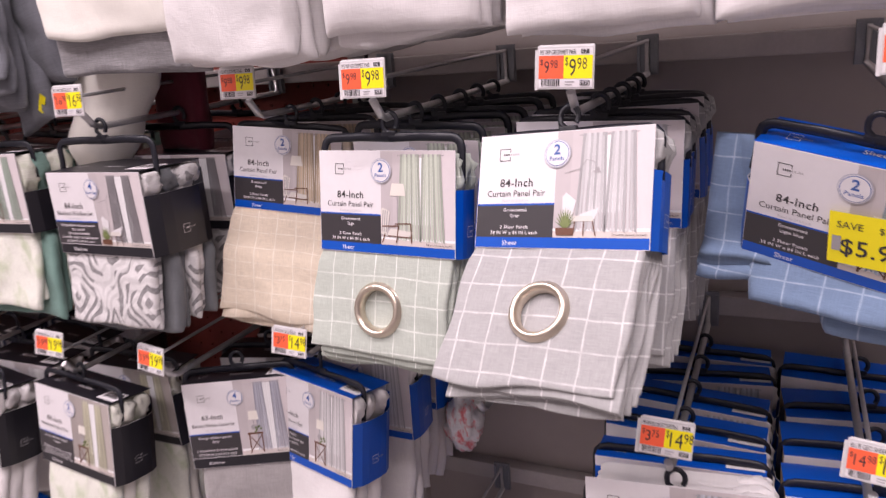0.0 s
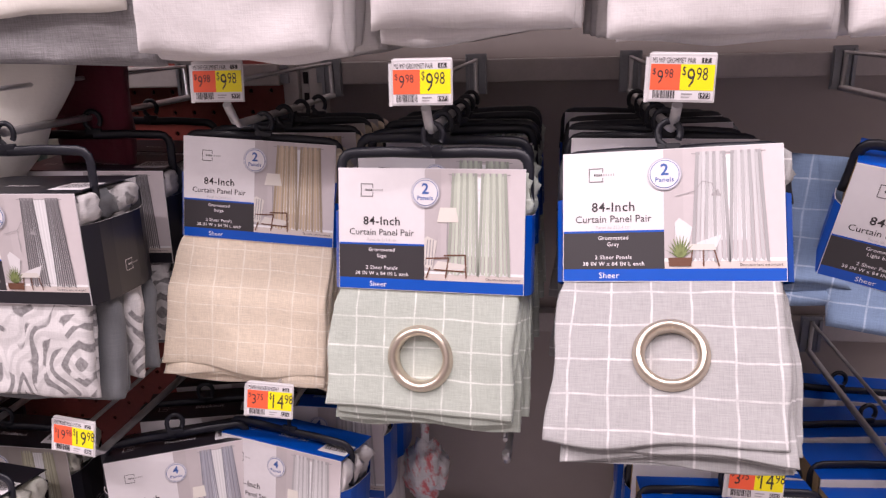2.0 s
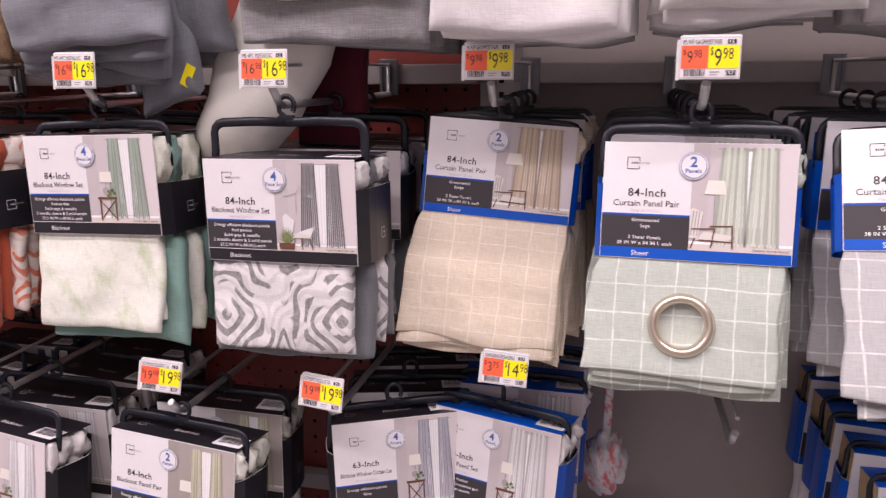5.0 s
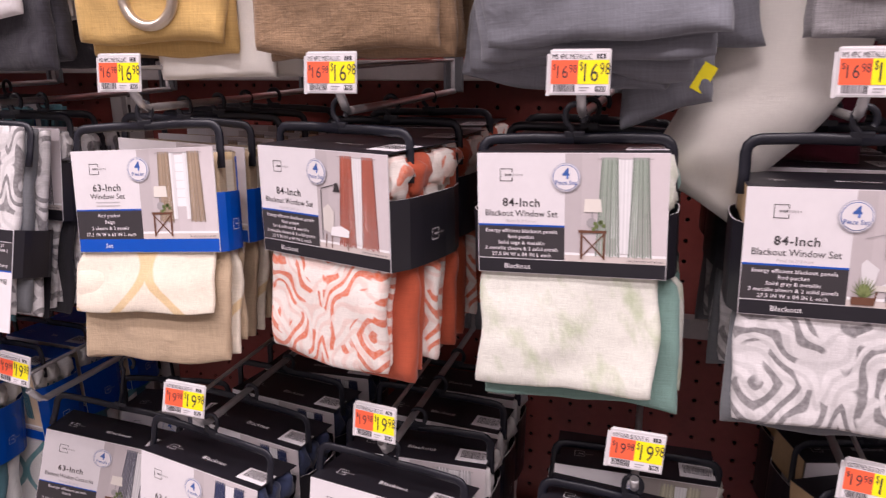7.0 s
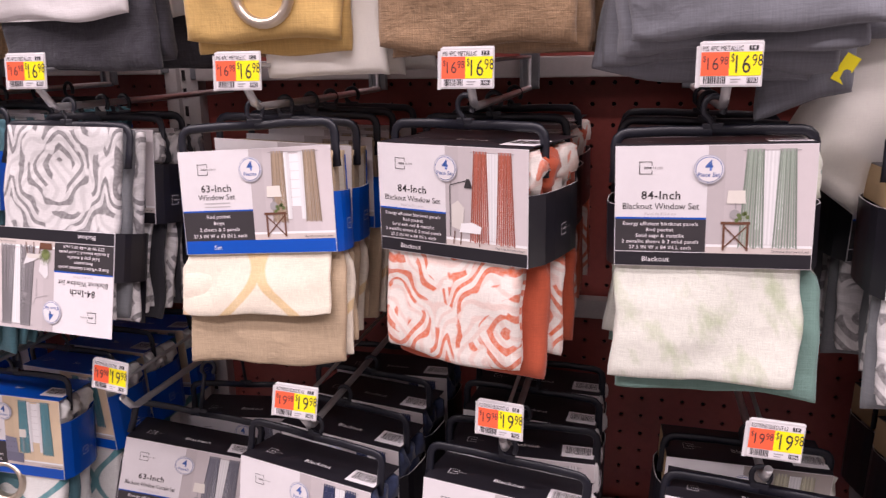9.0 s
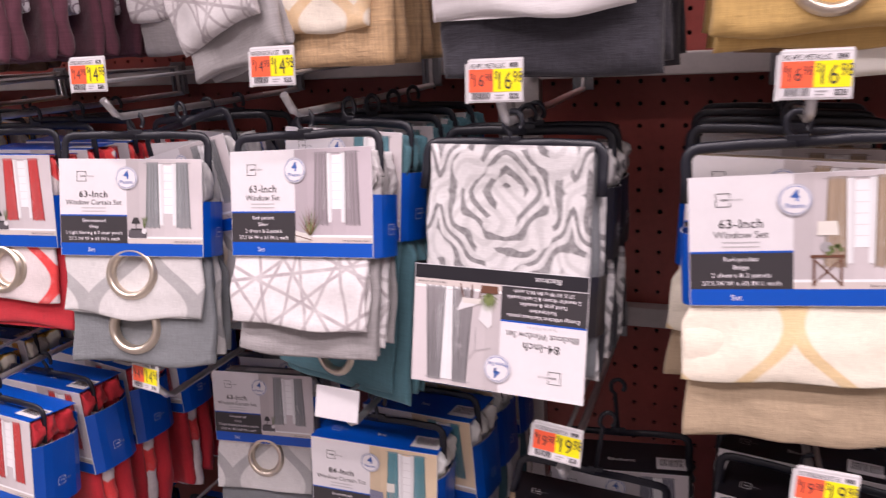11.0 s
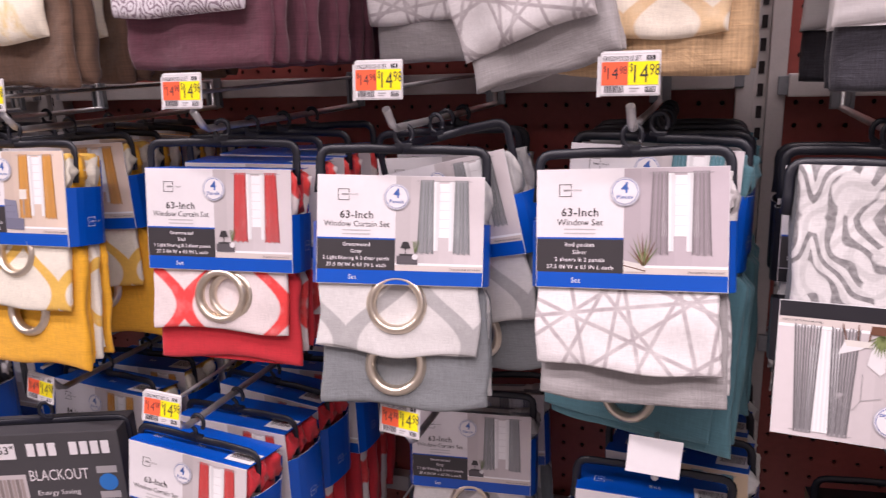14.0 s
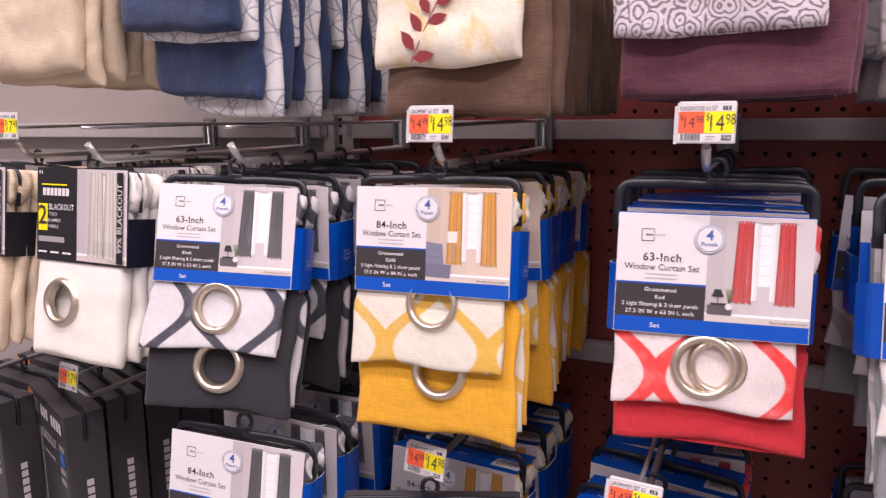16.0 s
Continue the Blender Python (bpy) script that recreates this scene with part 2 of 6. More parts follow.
def rings(base, line, s=0.115, period=0.0215, thick=0.1, warp=0.12):
    """Nested medallions of brushed, wavering bands with breaks, and the paler print of the layer behind."""
    def f(n, vec, x, z):
        w = n.math("MULTIPLY", n.math("SUBTRACT", n.noise(vec, 1.1 / s, 2.0), 0.5), warp * s)
        xs, zs = n.math("ADD", x, w), n.math("ADD", z, w)

        def bands(shift):
            row = n.math("DIVIDE", n.math("ADD", zs, shift), s * 1.15)
            half = n.math("MULTIPLY", n.math("FLOOR", row), 0.5)
            u = n.math("ABSOLUTE", n.math("SUBTRACT", n.math("FRACT", n.math("ADD", n.math("DIVIDE", n.math("ADD", xs, shift * 0.6), s), half)), 0.5))
            v = n.math("ABSOLUTE", n.math("SUBTRACT", n.math("FRACT", row), 0.5))
            r = n.math("SQRT", n.math("ADD", n.math("MULTIPLY", u, u), n.math("MULTIPLY", v, v)))
            d = n.math("ADD", n.math("MULTIPLY", r, 0.62), n.math("MULTIPLY", n.math("ADD", u, v), 0.34))
            lobe = n.math("MULTIPLY", n.math("COSINE", n.math("MULTIPLY", u, 17.0)), n.math("COSINE", n.math("MULTIPLY", v, 17.0)))
            d = n.math("ADD", d, n.math("MULTIPLY", n.math("MULTIPLY", lobe, n.ramp(r, 0.12, 0.3)), 0.048))
            return n.math("SINE", n.math("MULTIPLY", d, 2 * math.pi * s / period))
        rag = n.math("MULTIPLY", n.math("SUBTRACT", n.noise(vec, 300.0, 2.0), 0.5), 0.35)
        l = n.ramp(n.math("ADD", bands(0.0), rag), thick, thick + 0.4)
        breaks = n.ramp(n.noise(vec, 4.6 / s, 1.0), 0.44, 0.47)
        ghost = n.ramp(bands(0.031), thick, thick + 0.7)
        under = n.mix(n.ramp(n.noise(vec, 40.0), 0.35, 0.65), tuple(c * 0.94 for c in base), base)
        under = n.mix(n.math("MULTIPLY", ghost, 0.20), under, line)
        grain = n.ramp(n.noise(vec, 260.0, 2.0), 0.3, 0.75)
        return n.mix(n.math("MULTIPLY", n.math("MULTIPLY", l, breaks), n.math("SUBTRACT", 1.0, n.math("MULTIPLY", grain, 0.35))), under, line)
    return f


def trellis(base, line, s=0.13, half=0.007, tall=1.25, shift=0.0, soft=0.0012):
    """Ogee lattice: two families of swaying bands that meet and part again."""
    def f(n, vec, x, z):
        sway = n.math("MULTIPLY", n.math("SINE", n.math("MULTIPLY", n.math("ADD", z, shift), 2 * math.pi / (s * tall))), 0.235)
        u = n.math("DIVIDE", n.math("ADD", x, shift * 0.7), s)
        a = n.math("ABSOLUTE", n.math("SUBTRACT", n.math("FRACT", n.math("ADD", u, sway)), 0.5))
        c = n.math("ABSOLUTE", n.math("SUBTRACT", n.math("FRACT", n.math("ADD", n.math("SUBTRACT", u, sway), 0.5)), 0.5))
        d = n.math("MULTIPLY", n.math("MINIMUM", a, c), s)
        rag = n.math("MULTIPLY", n.math("SUBTRACT", n.noise(vec, 170.0, 2.0), 0.5), 0.0012)
        under = n.mix(n.ramp(n.noise(vec, 30.0), 0.3, 0.7), tuple(v * 0.93 for v in base), base)
        return n.mix(n.math("MULTIPLY", n.ramp(n.math("ADD", d, rag), half + soft, half - soft), n.ramp(n.noise(vec, 45.0), -0.6, 0.5)), under, line)
    return f


def crackle(base, line, spread=1.0, w=0.0019):
    """A net of straight brushed strokes crossing at many angles."""
    def f(n, vec, x, z):
        least = None
        for angle, gap, shift in ((12, 0.060, 0.011), (41, 0.074, 0.030), (68, 0.066, 0.052), (97, 0.081, 0.007), (124, 0.063, 0.041), (153, 0.077, 0.019), (171, 0.112, 0.06)):
            c, q, g = math.cos(radians(angle)), math.sin(radians(angle)), gap * spread
            d = n.math("ADD", n.math("ADD", n.math("MULTIPLY", x, c), n.math("MULTIPLY", z, q)), shift)
            a = n.math("MULTIPLY", n.math("ABSOLUTE", n.math("SUBTRACT", n.math("FRACT", n.math("DIVIDE", d, g)), 0.5)), g)
            least = a if least is None else n.math("MINIMUM", least, a)
        rag = n.math("MULTIPLY", n.noise(vec, 220.0, 2.0), 0.0008)
        l = n.ramp(n.math("ADD", least, rag), w + 0.0007, w - 0.0006)
        under = n.mix(n.ramp(n.noise(vec, 22.0), 0.3, 0.7), tuple(v * 0.95 for v in base), base)
        return n.mix(n.math("MULTIPLY", l, n.ramp(n.noise(vec, 60.0, 2.0), -0.1, 0.8)), under, line)
    return f


def blotch(base, one, two, scale=30.0, much=0.8, soft=0.12):
    """Watercolour leaves."""
    def f(n, vec, x, z):
        warp = n.add("ShaderNodeCombineXYZ", {0: n.math("ADD", n.math("MULTIPLY", x, 1.6), z), 1: 0.0, 2: n.math("SUBTRACT", n.math("MULTIPLY", z, 0.7), x)}).outputs[0]
        a = n.ramp(n.noise(warp, scale, 4.0, 0.6), 0.50, 0.50 + soft)
        b = n.ramp(n.noise(vec, scale * 1.3, 5.0, 0.65), 0.56, 0.72)
        c = n.mix(n.math("MULTIPLY", a, much), base, one)
        return n.mix(n.math("MULTIPLY", b, 0.45), c, two)
    return f


def paisley(base, line, scale=26.0):
    def f(n, vec, x, z):
        flat = n.add("ShaderNodeCombineXYZ", {0: x, 1: n.math("MULTIPLY", z, 0.8), 2: 0.0}).outputs[0]
        d = n.add("ShaderNodeTexVoronoi", {"Vector": flat, "Scale": scale, "Randomness": 1.0}, voronoi_dimensions="2D").outputs["Distance"]
        b = n.math("SINE", n.math("ADD", n.math("MULTIPLY", d, 24.0), n.math("MULTIPLY", n.noise(vec, 75.0, 3.0), 15.0)))
        return n.mix(n.ramp(b, 0.1, 0.6), base, line)
    return f


BLACK_PLASTIC = plain("black_hanger_plastic", (0.0045, 0.005, 0.012), 0.42, vary=0.15, bump=0.05)
STEEL = plain("zinc_plated_wire", (0.56, 0.55, 0.56), 0.36, 0.8, vary=0.12, scale=120)
CLIP = plain("grey_clip_steel", (0.26, 0.27, 0.29), 0.4, 0.6)
RAIL = plain("beige_painted_rail", (0.42, 0.385, 0.375), 0.5, vary=0.08)
PANEL = plain("taupe_back_panel", (0.35, 0.305, 0.290), 0.55, vary=0.05, scale=6, bump=0.03)
BOARD = plain("red_brown_hardboard", (0.25, 0.050, 0.040), 0.5, vary=0.2, scale=14, bump=0.08)
# near-black colour that stands in for shade inside holes and slots
DARK = plain("painted_recess_shade", (0.012, 0.007, 0.008), 0.9)
EYELET = plain("brushed_champagne_metal", (0.66, 0.58, 0.48), 0.30, 0.92, vary=0.06, scale=60)
KRAFT = plain("kraft_board", (0.42, 0.29, 0.16), 0.85, vary=0.1)
PLASTIC = plain("clear_tag_plastic", (0.62, 0.60, 0.61), 0.18, vary=0.05)
WHITE = ink(0.73, 0.70, 0.72, 0.42)
BLUE = ink(0.0, 0.075, 0.46, 0.3)
SLEEVE_BLACK = ink(0.014, 0.013, 0.018, 0.35)
CHARCOAL = ink(0.038, 0.034, 0.038)
INK_DARK = ink(0.038, 0.034, 0.037)
INK_GREY = ink(0.35, 0.33, 0.34)
BADGE_BLUE = ink(0.05, 0.12, 0.38)
TAG_RED = ink(0.92, 0.13, 0.055, 0.3)
TAG_YELLOW = ink(0.93, 0.80, 0.01, 0.3)

GREY_C = (0.50, 0.47, 0.48)
C = dict(
    grey_check=cloth("grey_check_voile", check((0.37, 0.365, 0.365), (0.66, 0.65, 0.65)), 1200, 0.2),
    sage_check=cloth("sage_check_voile", check((0.45, 0.49, 0.435), (0.74, 0.77, 0.72), 0.026, 0.026), 1200, 0.2),
    beige_check=cloth("beige_check_voile", check((0.73, 0.63, 0.50), (0.83, 0.77, 0.67), 0.028, 0.019), 1200, 0.2),
    blue_check=cloth("light_blue_check_voile", check((0.19, 0.27, 0.41), (0.42, 0.50, 0.63), 0.03, 0.026), 1200, 0.2),
    geo=cloth("grey_medallion_voile", rings((0.64, 0.62, 0.62), (0.16, 0.152, 0.157), 0.130, 0.0128, -0.05, 0.16), 1500, 0.15),
    orange=cloth("rust_medallion_voile", rings((0.76, 0.70, 0.65), (0.62, 0.13, 0.05), 0.125, 0.0122, 0.0, 0.2), 1500, 0.15),
    rust=cloth("rust_cloth", solid((0.42, 0.075, 0.03)), 1100, 0.2),
    slate=cloth("slate_grey_cloth", solid((0.13, 0.135, 0.145)), 1100, 0.2),
    leafy=cloth("watercolour_leaf_voile", blotch((0.68, 0.68, 0.61), (0.36, 0.45, 0.24), (0.50, 0.48, 0.44), 19.0, 0.7, 0.2), 1500, 0.15),
    sage=cloth("sage_cloth", solid((0.16, 0.27, 0.235)), 900, 0.3),
    ogee_beige=cloth("beige_ogee_voile", trellis((0.76, 0.69, 0.57), (0.66, 0.50, 0.28), 0.125, 0.0062, 1.3, 0.05), 1500, 0.15),
    taupe=cloth("taupe_cloth", solid((0.43, 0.325, 0.215)), 800, 0.3),
    crackle=cloth("white_crackle_voile", crackle((0.66, 0.63, 0.63), (0.29, 0.25, 0.26), 0.78, 0.0021), 1500, 0.15),
    silver=cloth("silver_ribbed_cloth", solid((0.31, 0.29, 0.29)), 700, 0.35),
    teal=cloth("teal_cloth", solid((0.075, 0.18, 0.215)), 700, 0.3),
    ring_grey=cloth("grey_ring_voile", trellis((0.60, 0.58, 0.57), (0.36, 0.35, 0.35), 0.13, 0.0105, 1.2, 0.03), 1500, 0.15),
    grey63=cloth("mid_grey_cloth", solid((0.19, 0.20, 0.21)), 800, 0.35),
    ring_red=cloth("red_lattice_voile", trellis((0.72, 0.63, 0.62), (0.74, 0.05, 0.05), 0.125, 0.0084, 1.2, 0.02), 1500, 0.15),
    red=cloth("red_cloth", solid((0.50, 0.018, 0.03)), 800, 0.25),
    ring_gold=cloth("gold_lattice_voile", trellis((0.72, 0.67, 0.57), (0.66, 0.40, 0.07), 0.115, 0.0088, 1.2, 0.03), 1500, 0.15),
    gold=cloth("gold_cloth", solid((0.72, 0.36, 0.02)), 800, 0.25),
    ring_black=cloth("charcoal_lattice_voile", trellis((0.64, 0.62, 0.64), (0.055, 0.055, 0.075), 0.11, 0.0082, 1.2, 0.01), 1500, 0.15),
    black=cloth("black_cloth", solid((0.018, 0.017, 0.023)), 800, 0.25),
    white=cloth("white_cloth", solid((0.71, 0.68, 0.68)), 900, 0.2, slub=0.05),
    cream=cloth("cream_cloth", solid((0.62, 0.50, 0.36)), 900, 0.2),
    ivory=cloth("ivory_cloth", solid((0.80, 0.77, 0.71)), 1400, 0.14, slub=0.03),
    linen=cloth("grey_linen", solid((0.30, 0.29, 0.30)), 900, 0.5, slub=0.22),
    burlap=cloth("brown_burlap", solid((0.27, 0.17, 0.095)), 900, 0.6, slub=0.25),
    mustard=cloth("mustard_cloth", solid((0.54, 0.35, 0.12)), 700, 0.3),
    blue_grey=cloth("blue_grey_velvet", solid((0.17, 0.175, 0.20)), 600, 0.3),
    charcoal=cloth("charcoal_linen", solid((0.030, 0.028, 0.037)), 900, 0.5, slub=0.4),
    tan=cloth("tan_ribbed_cloth", solid((0.50, 0.33, 0.18)), 500, 0.45, slub=0.25),
    rings_tan=cloth("tan_ring_voile", trellis((0.82, 0.74, 0.62), (0.70, 0.50, 0.29), 0.075, 0.0085, 1.1), 1500, 0.15),
    plum=cloth("plum_ribbed_cloth", solid((0.105, 0.03, 0.048)), 600, 0.35, slub=0.2),
    paisley=cloth("plum_paisley_voile", paisley((0.66, 0.62, 0.66), (0.23, 0.17, 0.21), 62.0), 1500, 0.15),
    brown=cloth("brown_ribbed_cloth", solid((0.125, 0.068, 0.042)), 600, 0.35, slub=0.2),
    floral=cloth("cream_floral_voile", blotch((0.80, 0.73, 0.60), (0.74, 0.56, 0.24), (0.70, 0.60, 0.42), 20), 1500, 0.15),
    navy=cloth("navy_ribbed_cloth", solid((0.018, 0.036, 0.10)), 600, 0.35, slub=0.25),
    navy_net=cloth("white_navy_lattice_voile", crackle((0.68, 0.67, 0.68), (0.05, 0.07, 0.16), 0.75, 0.0011), 1500, 0.15),
    navy_stripe=cloth("navy_plain_voile", solid((0.02, 0.03, 0.075)), 900, 0.2),
    teal_net=cloth("teal_lattice_voile", trellis((0.74, 0.74, 0.72), (0.10, 0.27, 0.30), 0.11, 0.0062, 1.2), 1500, 0.15),
    maroon=cloth("maroon_cloth", solid((0.105, 0.008, 0.022)), 700, 0.3),
)

# ---- structure ----
WALL_Y = 1.21
CONCRETE = plain("polished_concrete", (0.26, 0.24, 0.23), 0.35, vary=0.12, scale=3, bump=0.03)
CEILING = plain("white_roof_deck", (0.72, 0.71, 0.70), 0.8, scale=4)
STORE_WALL = plain("pale_store_wall", (0.38, 0.36, 0.36), 0.8, scale=2)


def slab(name, label, x0, x1, y0, y1, z0, z1, m):
    b = Mesh()
    b.box(x0, x1, y0, y1, z0, z1, m)
    ob = part(name, b, None)
    return tagged(ob, label, name.split("_")[0], kind="structure")


slab("floor", "smooth grey polished concrete store floor", -7.2, 4.2, -3.2, 1.4, -0.1, 0.0, CONCRETE)
slab("ceiling", "white painted store ceiling over the aisle", -7.2, 4.2, -3.2, 1.4, 4.5, 4.6, CEILING)
slab("wall_north", "plain store wall behind the curtain gondola", -7.2, 4.2, 1.30, 1.40, 0.0, 4.5, STORE_WALL)
slab("wall_south", "plain store wall across the aisle", -7.2, 4.2, -3.3, -3.2, 0.0, 4.5, STORE_WALL)
slab("wall_west", "plain store wall closing the aisle", -7.3, -7.2, -3.2, 1.4, 0.0, 4.5, STORE_WALL)
slab("wall_east", "plain store wall closing the aisle", 4.2, 4.3, -3.2, 1.4, 0.0, 4.5, STORE_WALL)

UPRIGHTS = (-2.85, -1.645, -0.49, 0.70)
ROWS_Z = (0.725, 1.066, 1.418, 1.765)



def lift(x, z):
    """The western bays hang a little higher."""
    return 0.0 if x > -1.66 else 0.011 if z > 1.2 else 0.022


def pegboard(x0, x1):
    """Punched hardboard with real holes over a near-black sheet that paints the gap's shade."""
    gondola = thing("pegboard_panel", pose(0, WALL_Y, 0), "red-brown punched hardboard back panel of a store gondola", "pegboard")
    b = Mesh()
    mi = b.slot(BOARD)
    step, r = 0.0300, 0.0034
    nx, z0 = int((x1 - x0) / step), 0.66
    nz = int((1.83 - z0) / step)
    step_x = (x1 - x0) / nx
    grid = [[b.bm.verts.new((x0 + i * step_x, 0, z0 + j * step)) for j in range(nz + 1)] for i in range(nx + 1)]
    for i in range(nx):
        for j in range(nz):
            cx, cz = x0 + (i + 0.5) * step_x, z0 + (j + 0.5) * step
            hole = [b.bm.verts.new((cx + r * math.cos(radians(a)), 0, cz + r * math.sin(radians(a)))) for a in range(225, 585, 45)]
            deep = [b.bm.verts.new((v.co.x, 0.005, v.co.z)) for v in hole]
            c4 = [grid[i][j], grid[i + 1][j], grid[i + 1][j + 1], grid[i][j + 1]]
            for k in range(4):
                fs = [(c4[k], c4[(k + 1) % 4], hole[(2 * k + 2) % 8], hole[2 * k + 1]), (c4[k], hole[2 * k + 1], hole[2 * k])]
                for f in fs:
                    b.bm.faces.new(f).material_index = mi
            for k in range(8):
                b.bm.faces.new((hole[k], hole[(k + 1) % 8], deep[(k + 1) % 8], deep[k])).material_index = mi
    part("punched_board", b, gondola)
    # added sheet: darkness behind the holes is put into its colour
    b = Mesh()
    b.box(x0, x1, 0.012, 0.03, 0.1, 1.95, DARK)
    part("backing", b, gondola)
    b = Mesh()
    b.box(x0, x1, 0.0, 0.008, 0.1, z0, BOARD)
    part("lower_board", b, gondola)
    return gondola


pegboard(UPRIGHTS[0] + 0.03, UPRIGHTS[1] - 0.03)
pegboard(UPRIGHTS[1] + 0.03, UPRIGHTS[2] - 0.012)
for x0, x1 in ((UPRIGHTS[2] + 0.012, UPRIGHTS[3] + 0.6), (UPRIGHTS[0] - 1.3, UPRIGHTS[0] - 0.03)):
    b = Mesh()
    b.box(x0, x1, WALL_Y - 0.004, WALL_Y + 0.02, 0.1, 1.95, PANEL)
    tagged(part("back_panel", b, None), "smooth taupe-grey metal back panel of a store gondola", "panel", kind="structure")

for ux in UPRIGHTS:
    up = thing("upright_post", pose(ux, WALL_Y, 0), "beige painted slotted steel upright of a gondola", "upright", "gondola uprights")
    b = Mesh()
    for sx in (-1, 1):
        b.box(sx * 0.019 - 0.011, sx * 0.019 + 0.011, -0.022, 0.03, 0.0, 2.0, RAIL, 0.0015)
    part("post_body", b, up)
    b = Mesh()
    b.box(-0.0075, 0.0075, -0.012, 0.0, 0.05, 1.98, RAIL)
    part("slot_strip", b, up)
    # slots are not cut: near-black bars paint the shade in each opening
    b = Mesh()
    for k in range(56):
        z = 0.35 + k * 0.0285
        b.box(-0.0035, 0.0035, -0.0135, -0.0115, z, z + 0.016, DARK)
    tagged(part("slot_row", b, up), "row of slots drawn as shade-dark bars", kind="stuff")

for z in ROWS_Z:
    for x0, x1 in zip((UPRIGHTS[0] - 1.2, *UPRIGHTS), (*UPRIGHTS, UPRIGHTS[3] + 0.5)):
        rail = thing("crossbar", pose(0, WALL_Y, z + lift(x1 - 0.1, z)), "beige painted steel crossbar holding display hooks", "crossbar", "gondola crossbars")
        b = Mesh()
        b.box(x0 + 0.032, x1 - 0.032, -0.03, -0.006, -0.0145, 0.0145, RAIL, 0.002)
        part("bar", b, rail)
        for e in (x0 + 0.02, x1 - 0.045):
            b = Mesh()
            b.box(e, e + 0.025, -0.026, -0.008, -0.012, 0.012, CLIP, 0.001)
            part("end_bracket", b, rail, "grey end bracket")


# ---- hooks and price tags ----
def make_hook(tip_y, drop=0.0):
    """A two-wire display hook; its origin is where it grips the crossbar."""
    h = thing("display_hook", pose(0, 0, -5), "zinc-plated two-wire display hook clipped on a crossbar", "hook", "display hooks")
    reach = WALL_Y - 0.03 - tip_y
    b = Mesh()
    pts = [(0, 0.002, -0.028), (0, -reach * 0.5, -0.0295), (0, -reach + 0.012, -0.0285), (0, -reach + 0.003, -0.025), (0, -reach - 0.011, -0.008)]
    b.tube(pts, 0.0041, STEEL, 10)
    part("peg_wire", b, h)
    b = Mesh()
    b.tube([(0, 0.002, 0.014), (0, -reach * 0.6, 0.013), (0, -reach + 0.004, 0.011), (0, -reach - 0.018, 0.011)], 0.0023, STEEL, 8)
    part("tag_wire", b, h)
    b = Mesh()
    b.box(-0.014, 0.014, -0.004, 0.0, -0.03, 0.022, CLIP, 0.0012)
    for sx in (-0.011, 0.011):
        b.box(sx - 0.002, sx + 0.002, -0.008, -0.003, -0.026, 0.018, CLIP)
    b.tube([(0, -0.006, -0.026), (0, -0.007, 0.016)], 0.003, STEEL, 8)
    part("clip_plate", b, h, "grey steel clip")
    return h


